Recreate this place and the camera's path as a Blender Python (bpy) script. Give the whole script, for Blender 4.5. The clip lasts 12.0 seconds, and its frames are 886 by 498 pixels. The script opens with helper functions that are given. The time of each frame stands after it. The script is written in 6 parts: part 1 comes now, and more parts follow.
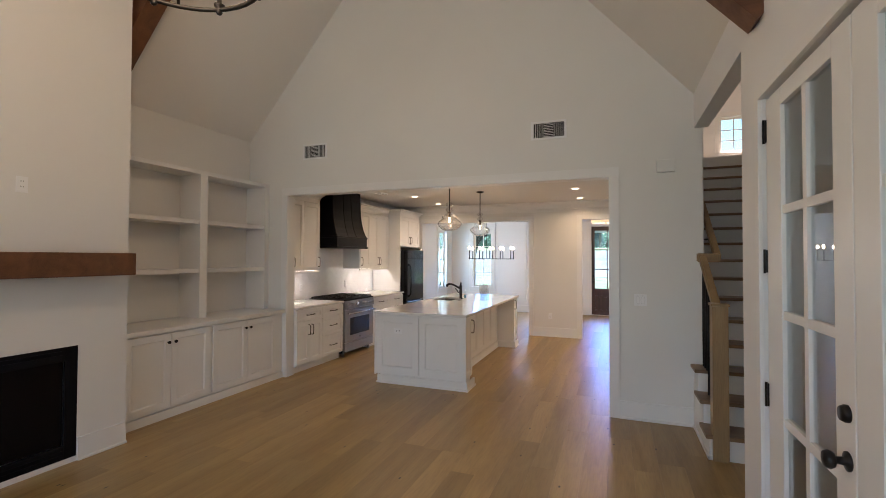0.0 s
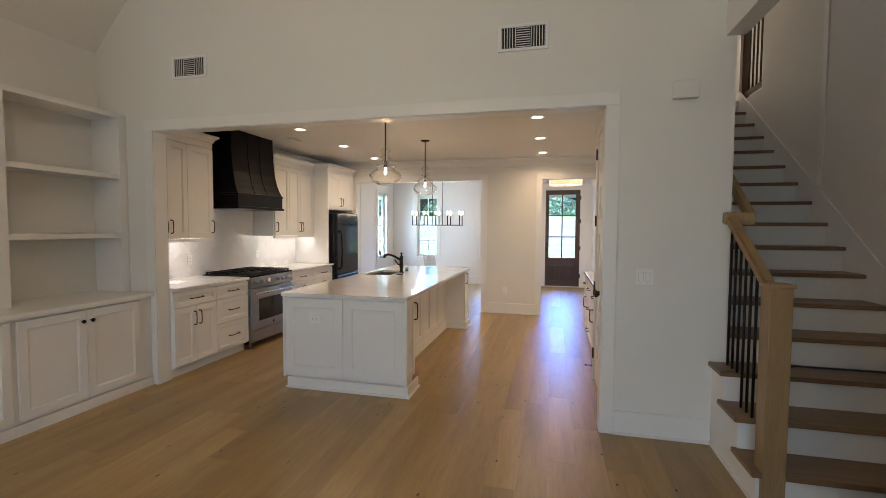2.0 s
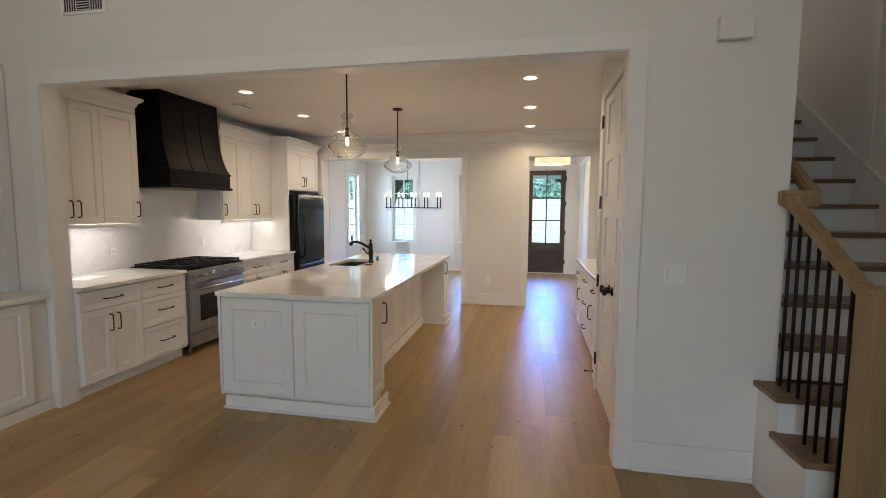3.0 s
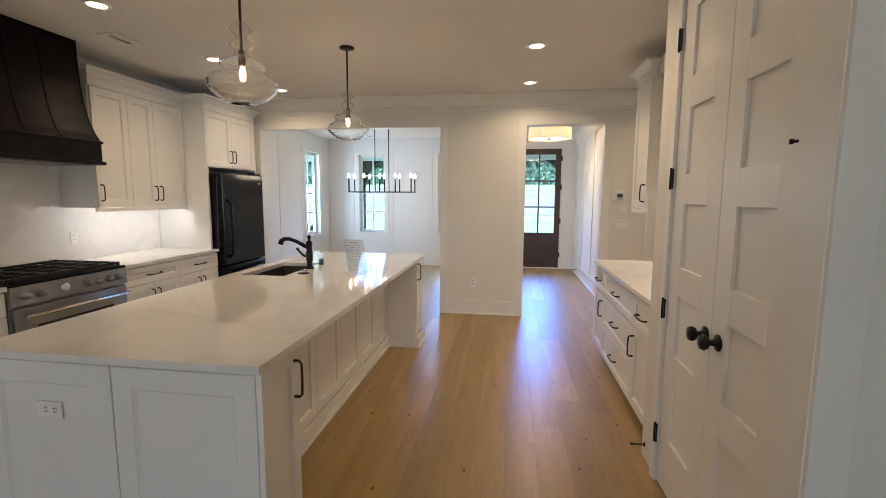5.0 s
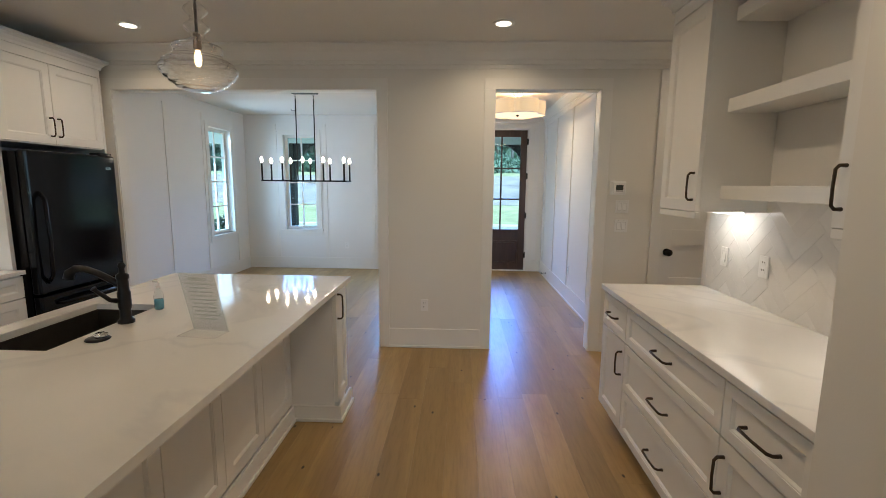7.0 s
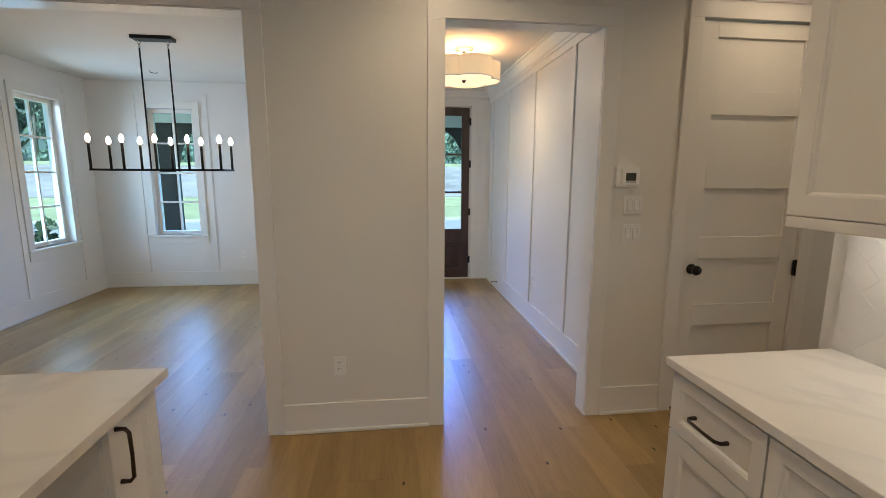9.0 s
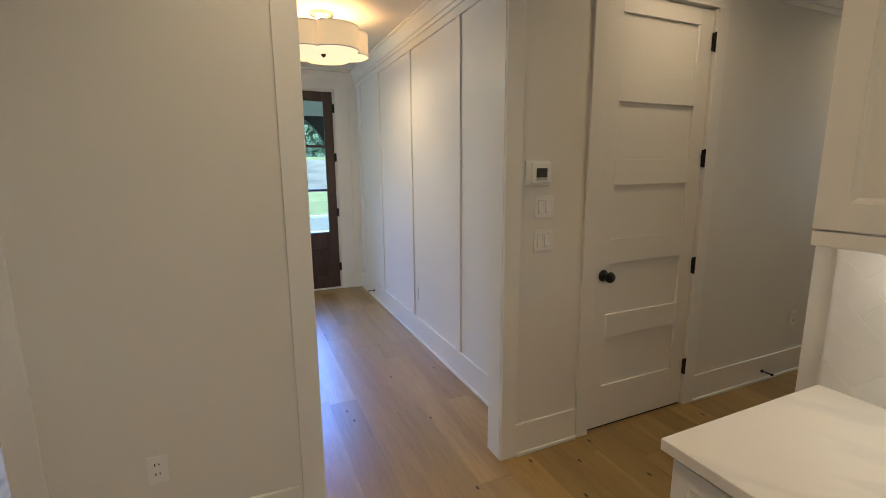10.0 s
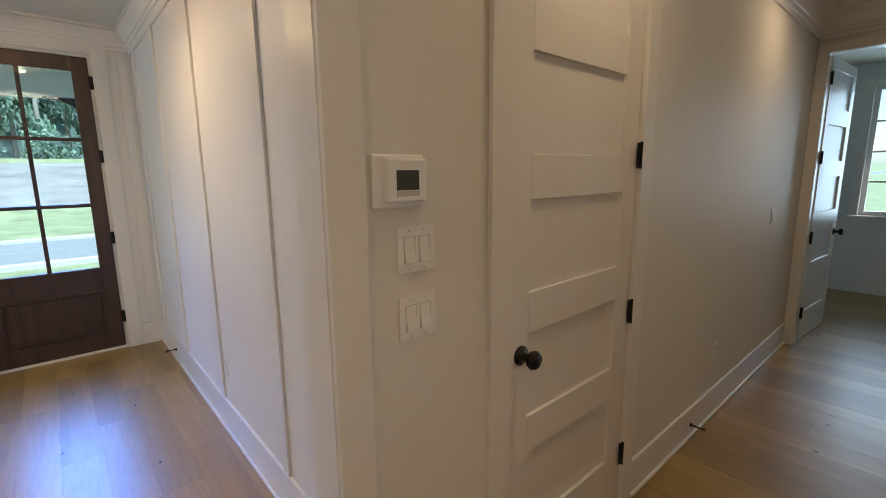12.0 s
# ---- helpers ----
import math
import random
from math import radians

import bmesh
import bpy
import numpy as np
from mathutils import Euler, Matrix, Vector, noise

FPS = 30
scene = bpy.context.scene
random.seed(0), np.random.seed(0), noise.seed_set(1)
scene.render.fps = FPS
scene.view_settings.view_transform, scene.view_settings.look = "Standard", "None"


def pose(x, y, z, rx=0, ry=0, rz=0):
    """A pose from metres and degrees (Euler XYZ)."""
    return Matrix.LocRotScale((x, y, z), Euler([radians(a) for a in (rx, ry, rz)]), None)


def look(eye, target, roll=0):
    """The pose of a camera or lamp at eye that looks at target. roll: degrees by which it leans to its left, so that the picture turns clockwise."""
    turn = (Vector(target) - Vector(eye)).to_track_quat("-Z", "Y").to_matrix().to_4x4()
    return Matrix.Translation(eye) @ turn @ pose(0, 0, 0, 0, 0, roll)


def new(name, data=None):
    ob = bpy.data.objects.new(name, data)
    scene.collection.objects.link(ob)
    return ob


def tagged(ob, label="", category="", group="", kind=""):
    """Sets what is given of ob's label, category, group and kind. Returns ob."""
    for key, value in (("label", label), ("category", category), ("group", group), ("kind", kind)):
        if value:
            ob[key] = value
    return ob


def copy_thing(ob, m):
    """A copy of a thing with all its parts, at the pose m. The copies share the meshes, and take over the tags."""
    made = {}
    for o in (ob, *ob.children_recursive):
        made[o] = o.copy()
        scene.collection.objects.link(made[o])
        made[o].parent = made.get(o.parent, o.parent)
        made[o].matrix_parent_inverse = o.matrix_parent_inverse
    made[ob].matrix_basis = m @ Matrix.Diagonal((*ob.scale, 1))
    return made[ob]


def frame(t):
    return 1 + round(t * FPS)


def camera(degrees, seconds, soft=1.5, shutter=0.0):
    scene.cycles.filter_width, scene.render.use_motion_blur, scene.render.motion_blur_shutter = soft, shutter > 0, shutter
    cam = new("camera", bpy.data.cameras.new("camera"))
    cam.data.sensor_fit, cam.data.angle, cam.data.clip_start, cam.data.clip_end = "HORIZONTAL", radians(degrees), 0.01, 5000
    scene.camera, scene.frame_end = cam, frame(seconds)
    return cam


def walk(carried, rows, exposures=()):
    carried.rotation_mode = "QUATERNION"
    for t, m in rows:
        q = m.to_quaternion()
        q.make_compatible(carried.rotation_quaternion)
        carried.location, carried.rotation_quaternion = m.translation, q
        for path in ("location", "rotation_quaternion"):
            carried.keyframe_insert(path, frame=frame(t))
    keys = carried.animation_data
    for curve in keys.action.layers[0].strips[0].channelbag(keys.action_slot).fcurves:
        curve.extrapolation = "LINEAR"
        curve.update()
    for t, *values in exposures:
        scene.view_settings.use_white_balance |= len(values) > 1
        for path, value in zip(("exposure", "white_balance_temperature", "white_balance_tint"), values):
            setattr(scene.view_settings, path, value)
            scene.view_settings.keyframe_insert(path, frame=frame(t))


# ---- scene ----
cam = camera(89.5, 12.0, soft=0.5)
PATH = [
    (0, (0.226, 0.59, 1.604), (-0.489, 2.457, 1.644), 0.2),
    (0.5, (0.097, 0.878, 1.614), (-0.578, 2.76, 1.631), 0.3),
    (1, (0.013, 1.222, 1.574), (-0.599, 3.126, 1.562), 0.3),
    (1.5, (-0.075, 1.587, 1.564), (-0.621, 3.51, 1.511), 0.3),
    (2, (-0.185, 1.957, 1.546), (-0.661, 3.897, 1.447), 0.3),
    (2.5, (-0.271, 2.338, 1.529), (-0.689, 4.288, 1.386), 0.3),
    (3, (-0.349, 2.731, 1.543), (-0.727, 4.687, 1.369), 0.3),
    (3.2, (-0.381, 2.891, 1.515), (-0.75, 4.849, 1.342), 0.4),
    (5, (-0.568, 4.287, 1.52), (-0.856, 6.252, 1.285), 0.3),
    (5.5, (-0.602, 4.691, 1.536), (-0.817, 6.663, 1.285), 0.4),
    (6, (-0.601, 5.088, 1.546), (-0.759, 7.064, 1.277), 0.3),
    (6.5, (-0.638, 5.467, 1.528), (-0.75, 7.445, 1.253), 0.5),
    (7, (-0.676, 5.841, 1.551), (-0.751, 7.819, 1.266), 0.5),
    (7.2, (-0.69, 5.989, 1.549), (-0.748, 7.967, 1.258), 0.4),
    (8.8, (-0.708, 7.233, 1.558), (-0.553, 9.201, 1.235), -0.1),
    (9, (-0.703, 7.379, 1.54), (-0.462, 9.338, 1.217), 0.2),
    (9.5, (-0.658, 7.749, 1.571), (-0.166, 9.658, 1.234), -0.4),
    (10, (-0.618, 8.08, 1.562), (0.181, 9.879, 1.208), -0.4),
    (10.5, (-0.511, 8.362, 1.534), (0.539, 10.027, 1.182), -0.4),
    (11, (-0.344, 8.626, 1.542), (0.833, 10.205, 1.192), -0.6),
    (11.5, (-0.143, 8.876, 1.542), (1.11, 10.395, 1.195), -0.7),
    (12, (0.113, 9.091, 1.558), (1.411, 10.573, 1.214), -0.65),
]
walk(cam, [(t, look(eye, target, roll)) for t, eye, target, roll in PATH],
     [(0, 1.76, 6050, 18), (1, 1.82, 6000, 16.5), (2, 1.82, 6050, 14), (3.2, 1.79, 5850, 12), (5.1, 1.7, 5850, 12), (6, 1.38, 5800, 9.5), (7.2, 1.27, 5550, 8), (9.2, 1.12, 5800, 9), (10, 1.08, 5950, 6), (10.5, 1.07, 5850, 4.5), (11, 1.06, 5900, 6), (12, 1.12, 6200, 12)])

# ---- world, sun, exposure ----
world = bpy.data.worlds.new("sky")
scene.world = world
world.use_nodes = True
wn = world.node_tree
sky = wn.nodes.new("ShaderNodeTexSky")
sky.sky_type, sky.sun_disc = "NISHITA", False
sky.sun_elevation, sky.sun_rotation = radians(60), radians(194)
wn.links.new(sky.outputs[0], wn.nodes["Background"].inputs[0])
wn.nodes["Background"].inputs[1].default_value = 0.15


LAMPS = 0.62  # all lamps and lit surfaces together, against the daylight


def lamp(name, kind, m, energy, color, **extra):
    data = bpy.data.lights.new(name, kind)
    data.energy, data.color = energy * (1.0 if kind == "SUN" else LAMPS), color
    for key, value in extra.items():
        if key == "size":
            data.size = value
        elif key == "size_y":
            data.shape, data.size_y = "RECTANGLE", value
        elif key == "disk":
            data.shape, data.size = "DISK", value
        elif key == "radius":
            data.shadow_soft_size = value
        elif key == "angle":
            data.angle = radians(value)
        elif key == "spread":
            data.spread = radians(value)
    ob = new(name, data)
    ob.matrix_world = m
    return ob


SUN = Vector((0.12, -0.48, 0.87))
lamp("sun", "SUN", look(SUN * 40, (0, 0, 0)), 5.0, (1.0, 0.96, 0.90), angle=0.6)
DAY = (0.16, 0.34, 1.0)
DINE = (0.66, 0.83, 1.0)
DINE_BLUE = (0.30, 0.52, 1.0)
WARM = (1.0, 0.66, 0.34)
# daylight standing in the window openings
lamp("skylight_dining_left", "AREA", look((-4.70, 13.08, 1.55), (0, 13.08, 1.2)), 18, DINE, size=0.6, size_y=1.6, spread=130)
lamp("skylight_dining_front", "AREA", look((-3.58, 14.06, 1.55), (-3.58, 12.2, 0.1)), 9, DINE_BLUE, size=0.56, size_y=1.6, spread=80)
lamp("skylight_dining_front_b", "AREA", look((-1.8, 14.06, 1.55), (-1.8, 12.2, 0.1)), 8.5, DINE_BLUE, size=0.56, size_y=1.6, spread=80)
lamp("skylight_front_door", "AREA", look((0.035, 14.03, 1.57), (0.035, 12.2, 0.2)), 9.5, DAY, size=0.62, size_y=1.5, spread=68)
lamp("skylight_bedroom", "AREA", look((7.55, 9.45, 1.7), (5.6, 9.45, 1.9)), 7, (0.62, 0.84, 1.0), size=0.8, size_y=1.5, spread=110)
# added warm fill at the upstairs window, brightens the stair walls; not its daylight
lamp("skylight_upstairs", "AREA", look((2.9, 11.95, 4.3), (2.0, 4, 2.0)), 42, (1.0, 0.85, 0.66), size=0.8, size_y=1.0)
for wx, power in ((-3.3, 5.5), (-1.78, 10), (-0.26, 12)):
    lamp("skylight_great_room", "AREA", look((wx, -3.4, 1.6), (wx, 5, 2.6)), power, (0.80, 0.85, 1.0), size=1.2, size_y=2.2)


# ---- materials ----
def mat(name, col, rough=0.5, metal=0.0, var=0.06, scale=6.0, bump=0.0, bscale=80.0, stretch=(1, 1, 1), rvar=0.08, emit=0.0, coat=0.0, rnd=0.0, spec=0.5):
    m = bpy.data.materials.new(name)
    m.use_nodes = True
    nt = m.node_tree
    b = nt.nodes["Principled BSDF"]
    b.inputs["Metallic"].default_value = metal
    b.inputs["Coat Weight"].default_value = coat
    b.inputs["Specular IOR Level"].default_value = spec
    tc = nt.nodes.new("ShaderNodeTexCoord")
    mp = nt.nodes.new("ShaderNodeMapping")
    mp.inputs["Scale"].default_value = stretch
    nt.links.new(tc.outputs["Object"], mp.inputs[0])
    n1 = nt.nodes.new("ShaderNodeTexNoise")
    n1.inputs["Scale"].default_value, n1.inputs["Detail"].default_value = scale, 6
    nt.links.new(mp.outputs[0], n1.inputs[0])
    r = nt.nodes.new("ShaderNodeMapRange")
    r.inputs[1].default_value, r.inputs[2].default_value = 0.25, 0.75
    r.inputs[3].default_value, r.inputs[4].default_value = 1 - var, 1 + var
    nt.links.new(n1.outputs[0], r.inputs[0])
    last = r.outputs[0]
    if rnd:
        oi = nt.nodes.new("ShaderNodeObjectInfo")
        r2 = nt.nodes.new("ShaderNodeMapRange")
        r2.inputs[3].default_value, r2.inputs[4].default_value = 1 - rnd, 1 + rnd
        nt.links.new(oi.outputs["Random"], r2.inputs[0])
        mu = nt.nodes.new("ShaderNodeMath")
        mu.operation = "MULTIPLY"
        nt.links.new(last, mu.inputs[0])
        nt.links.new(r2.outputs[0], mu.inputs[1])
        last = mu.outputs[0]
    vm = nt.nodes.new("ShaderNodeVectorMath")
    vm.operation = "SCALE"
    vm.inputs[0].default_value = col
    nt.links.new(last, vm.inputs["Scale"])
    nt.links.new(vm.outputs[0], b.inputs["Base Color"])
    n2 = nt.nodes.new("ShaderNodeTexNoise")
    n2.inputs["Scale"].default_value, n2.inputs["Detail"].default_value = bscale, 3
    nt.links.new(mp.outputs[0], n2.inputs[0])
    r3 = nt.nodes.new("ShaderNodeMapRange")
    r3.inputs[3].default_value, r3.inputs[4].default_value = max(rough - rvar, 0.02), min(rough + rvar, 1)
    nt.links.new(n1.outputs[0], r3.inputs[0])
    nt.links.new(r3.outputs[0], b.inputs["Roughness"])
    if bump:
        bp = nt.nodes.new("ShaderNodeBump")
        bp.inputs["Strength"].default_value, bp.inputs["Distance"].default_value = bump, 0.002
        nt.links.new(n2.outputs[0], bp.inputs["Height"])
        nt.links.new(bp.outputs[0], b.inputs["Normal"])
    if emit:
        b.inputs["Emission Color"].default_value = (*col, 1)
        b.inputs["Emission Strength"].default_value = emit * LAMPS
    return m


def glass_mat(name, ior=1.45, tint=(1, 1, 1), gain=1.0, milk=0.0, fall=5.0):
    m = bpy.data.materials.new(name)
    m.use_nodes = True
    nt = m.node_tree
    nt.nodes.remove(nt.nodes["Principled BSDF"])
    tr = nt.nodes.new("ShaderNodeBsdfTransparent")
    tr.inputs[0].default_value = (*tint, 1)
    gl = nt.nodes.new("ShaderNodeBsdfGlossy")
    gl.inputs["Roughness"].default_value = 0.01
    lw = nt.nodes.new("ShaderNodeLayerWeight")
    lw.inputs[0].default_value = 0.5
    pw = nt.nodes.new("ShaderNodeMath")
    pw.operation = "POWER"
    pw.inputs[1].default_value = fall
    nt.links.new(lw.outputs["Facing"], pw.inputs[0])
    f0 = ((ior - 1) / (ior + 1)) ** 2
    mu = nt.nodes.new("ShaderNodeMath")
    mu.operation, mu.use_clamp = "MULTIPLY_ADD", True
    mu.inputs[1].default_value, mu.inputs[2].default_value = (1 - f0) * gain, f0 * gain
    nt.links.new(pw.outputs[0], mu.inputs[0])
    mx = nt.nodes.new("ShaderNodeMixShader")
    nt.links.new(mu.outputs[0], mx.inputs[0])
    body = tr
    if milk:
        tl = nt.nodes.new("ShaderNodeBsdfTranslucent")
        tl.inputs[0].default_value = (0.9, 0.9, 0.9, 1)
        body = nt.nodes.new("ShaderNodeMixShader")
        body.inputs[0].default_value = milk
        nt.links.new(tr.outputs[0], body.inputs[1])
        nt.links.new(tl.outputs[0], body.inputs[2])
    nt.links.new(body.outputs[0], mx.inputs[1])
    nt.links.new(gl.outputs[0], mx.inputs[2])
    nt.links.new(mx.outputs[0], nt.nodes["Material Output"].inputs[0])
    return m


def wood_mat(name, light, dark, rough=0.35, along="y", knots=0.0, rnd=0.12, ring=9.0, spec=0.5):
    m = bpy.data.materials.new(name)
    m.use_nodes = True
    nt = m.node_tree
    b = nt.nodes["Principled BSDF"]
    b.inputs["Specular IOR Level"].default_value = spec
    tc = nt.nodes.new("ShaderNodeTexCoord")
    oi = nt.nodes.new("ShaderNodeObjectInfo")
    ge = nt.nodes.new("ShaderNodeNewGeometry")
    off = nt.nodes.new("ShaderNodeVectorMath")
    off.operation = "MULTIPLY_ADD"
    nt.links.new(oi.outputs["Random"], off.inputs[0])
    off.inputs[1].default_value = (37, 91, 53)
    nt.links.new(tc.outputs["Object"], off.inputs[2])
    off2 = nt.nodes.new("ShaderNodeVectorMath")
    off2.operation = "MULTIPLY_ADD"
    nt.links.new(ge.outputs["Random Per Island"], off2.inputs[0])
    off2.inputs[1].default_value = (61, 17, 29)
    nt.links.new(off.outputs[0], off2.inputs[2])
    mp = nt.nodes.new("ShaderNodeMapping")
    s = [1.0, 1.0, 1.0]
    s["xyz".index(along)] = 0.09
    mp.inputs["Scale"].default_value = s
    nt.links.new(off2.outputs[0], mp.inputs[0])
    n1 = nt.nodes.new("ShaderNodeTexNoise")
    n1.inputs["Scale"].default_value, n1.inputs["Detail"].default_value, n1.inputs["Distortion"].default_value = ring, 8, 0.6
    n1.inputs["Roughness"].default_value = 0.62
    nt.links.new(mp.outputs[0], n1.inputs[0])
    ramp = nt.nodes.new("ShaderNodeValToRGB")
    ramp.color_ramp.elements[0].position, ramp.color_ramp.elements[0].color = 0.28, (*dark, 1)
    ramp.color_ramp.elements[1].position, ramp.color_ramp.elements[1].color = 0.66, (*light, 1)
    nt.links.new(n1.outputs[0], ramp.inputs[0])
    # fine pores
    n2 = nt.nodes.new("ShaderNodeTexNoise")
    n2.inputs["Scale"].default_value, n2.inputs["Detail"].default_value = ring * 14, 3
    nt.links.new(mp.outputs[0], n2.inputs[0])
    p = nt.nodes.new("ShaderNodeMapRange")
    p.inputs[1].default_value, p.inputs[2].default_value, p.inputs[3].default_value, p.inputs[4].default_value = 0.3, 0.55, 0.86, 1.0
    nt.links.new(n2.outputs[0], p.inputs[0])
    add = nt.nodes.new("ShaderNodeMath")
    add.operation = "ADD"
    nt.links.new(oi.outputs["Random"], add.inputs[0])
    nt.links.new(ge.outputs["Random Per Island"], add.inputs[1])
    fr = nt.nodes.new("ShaderNodeMath")
    fr.operation = "FRACT"
    nt.links.new(add.outputs[0], fr.inputs[0])
    r2 = nt.nodes.new("ShaderNodeMapRange")
    r2.inputs[3].default_value, r2.inputs[4].default_value = 1 - rnd, 1 + rnd
    nt.links.new(fr.outputs[0], r2.inputs[0])
    mu = nt.nodes.new("ShaderNodeMath")
    mu.operation = "MULTIPLY"
    nt.links.new(p.outputs[0], mu.inputs[0])
    nt.links.new(r2.outputs[0], mu.inputs[1])
    last = mu.outputs[0]
    if knots:
        vo = nt.nodes.new("ShaderNodeTexVoronoi")
        vo.voronoi_dimensions = "2D"
        vo.inputs["Scale"].default_value = 1.7
        mk = nt.nodes.new("ShaderNodeMapping")
        mk.inputs["Scale"].default_value = (1.5, 0.75, 1.0)
        nt.links.new(off2.outputs[0], mk.inputs[0])
        nt.links.new(mk.outputs[0], vo.inputs[0])
        k = nt.nodes.new("ShaderNodeMapRange")
        k.inputs[1].default_value, k.inputs[2].default_value, k.inputs[3].default_value, k.inputs[4].default_value = 0.010, 0.026, knots, 1.0
        nt.links.new(vo.outputs["Distance"], k.inputs[0])
        mu2 = nt.nodes.new("ShaderNodeMath")
        mu2.operation = "MULTIPLY"
        nt.links.new(last, mu2.inputs[0])
        nt.links.new(k.outputs[0], mu2.inputs[1])
        last = mu2.outputs[0]
    vm = nt.nodes.new("ShaderNodeVectorMath")
    vm.operation = "SCALE"
    nt.links.new(ramp.outputs[0], vm.inputs[0])
    nt.links.new(last, vm.inputs["Scale"])
    nt.links.new(vm.outputs[0], b.inputs["Base Color"])
    rr = nt.nodes.new("ShaderNodeMapRange")
    rr.inputs[3].default_value, rr.inputs[4].default_value = rough + 0.06, rough - 0.06
    nt.links.new(n1.outputs[0], rr.inputs[0])
    nt.links.new(rr.outputs[0], b.inputs["Roughness"])
    bp = nt.nodes.new("ShaderNodeBump")
    bp.inputs["Strength"].default_value, bp.inputs["Distance"].default_value = 0.05, 0.001
    nt.links.new(n2.outputs[0], bp.inputs["Height"])
    nt.links.new(bp.outputs[0], b.inputs["Normal"])
    return m


def stone_mat(name):
    """White quartz with faint grey drifting veins."""
    m = bpy.data.materials.new(name)
    m.use_nodes = True
    nt = m.node_tree
    b = nt.nodes["Principled BSDF"]
    b.inputs["Roughness"].default_value = 0.075
    tc = nt.nodes.new("ShaderNodeTexCoord")
    n1 = nt.nodes.new("ShaderNodeTexNoise")
    n1.inputs["Scale"].default_value, n1.inputs["Detail"].default_value, n1.inputs["Distortion"].default_value = 0.9, 5, 1.6
    nt.links.new(tc.outputs["Object"], n1.inputs[0])
    ramp = nt.nodes.new("ShaderNodeValToRGB")
    e = ramp.color_ramp.elements
    e[0].position, e[0].color = 0.455, (0.80, 0.785, 0.75, 1)
    e[1].position, e[1].color = 0.545, (0.80, 0.785, 0.75, 1)
    mid = e.new(0.5)
    mid.color = (0.725, 0.715, 0.695, 1)
    nt.links.new(n1.outputs[0], ramp.inputs[0])
    n2 = nt.nodes.new("ShaderNodeTexNoise")
    n2.inputs["Scale"].default_value, n2.inputs["Detail"].default_value = 3.0, 8
    nt.links.new(tc.outputs["Object"], n2.inputs[0])
    r = nt.nodes.new("ShaderNodeMapRange")
    r.inputs[3].default_value, r.inputs[4].default_value = 0.93, 1.05
    nt.links.new(n2.outputs[0], r.inputs[0])
    vm = nt.nodes.new("ShaderNodeVectorMath")
    vm.operation = "SCALE"
    nt.links.new(ramp.outputs[0], vm.inputs[0])
    nt.links.new(r.outputs[0], vm.inputs["Scale"])
    nt.links.new(vm.outputs[0], b.inputs["Base Color"])
    return m


FLOORBASE = mat("floor_joint", (0.16, 0.10, 0.055), 0.7)
WALL = mat("wall_paint", (0.765, 0.747, 0.70), 0.55, var=0.02, scale=1.3, bump=0.15, bscale=160)
WALL_WHITE = mat("white_wall_paint", (0.80, 0.79, 0.77), 0.5, var=0.02, scale=1.5, bump=0.12, bscale=150)
CEIL = mat("ceiling_paint", (0.77, 0.75, 0.705), 0.8, var=0.02, scale=1.0, bump=0.2, bscale=120)
TRIM = mat("trim_paint", (0.80, 0.785, 0.75), 0.32, var=0.02, scale=3, bump=0.05, bscale=90)
CAB = mat("cabinet_paint", (0.80, 0.79, 0.76), 0.34, var=0.015, scale=3, bump=0.04, bscale=90)
GAP = mat("shadow_gap", (0.03, 0.029, 0.028), 0.8)
BLACK = mat("black_iron", (0.018, 0.017, 0.016), 0.42, metal=0.6, var=0.2, bump=0.1)
BRONZE = mat("dark_bronze", (0.07, 0.052, 0.038), 0.35, metal=0.9, var=0.15)
HOODM = mat("blackened_sheet_metal", (0.006, 0.0052, 0.0058), 0.38, spec=0.1, metal=0.0, var=0.3, scale=4, bump=0.05)
STEEL = mat("brushed_steel", (0.34, 0.335, 0.325), 0.34, metal=1.0, var=0.08, scale=30, stretch=(0.05, 1, 1), bump=0.06)
STEEL_DARK = mat("sink_steel", (0.16, 0.145, 0.13), 0.36, metal=0.85, var=0.1, scale=20)
CHROME = mat("polished_chrome", (0.75, 0.75, 0.75), 0.1, metal=1.0, var=0.03)
FRIDGE = mat("black_gloss_enamel", (0.005, 0.005, 0.006), 0.09, spec=0.22, var=0.2, bump=0.05, bscale=220)
BLACKGLASS = mat("dark_oven_glass", (0.006, 0.006, 0.007), 0.06, var=0.1)
FIREGLASS = mat("smoked_fire_glass", (0.005, 0.005, 0.006), 0.12, var=0.1, spec=0.15)
SOOT = mat("firebox_black", (0.005, 0.005, 0.006), 0.75, spec=0.12, var=0.3, scale=12, bump=0.2, bscale=60)
PLASTIC = mat("white_plastic", (0.84, 0.835, 0.82), 0.35, var=0.02)
LCD = mat("grey_lcd", (0.05, 0.055, 0.05), 0.25, var=0.05)
TILE = mat("white_glazed_tile", (0.80, 0.79, 0.77), 0.11, var=0.02, scale=14, bump=0.9, bscale=11, rnd=0.02)
GROUT = mat("grout", (0.80, 0.79, 0.77), 0.8, var=0.05)
STONE = stone_mat("white_quartz")
OAK = wood_mat("oak_floor", (0.40, 0.268, 0.098), (0.275, 0.172, 0.059), 0.34, "y", knots=0.07, rnd=0.17, ring=5.0, spec=0.6)
OAK_STAIR = wood_mat("oak_stair", (0.25, 0.155, 0.08), (0.155, 0.092, 0.046), 0.40, "x", rnd=0.06)
OAK_RAIL = wood_mat("oak_rail", (0.36, 0.235, 0.105), (0.255, 0.155, 0.068), 0.42, "z", rnd=0.05)
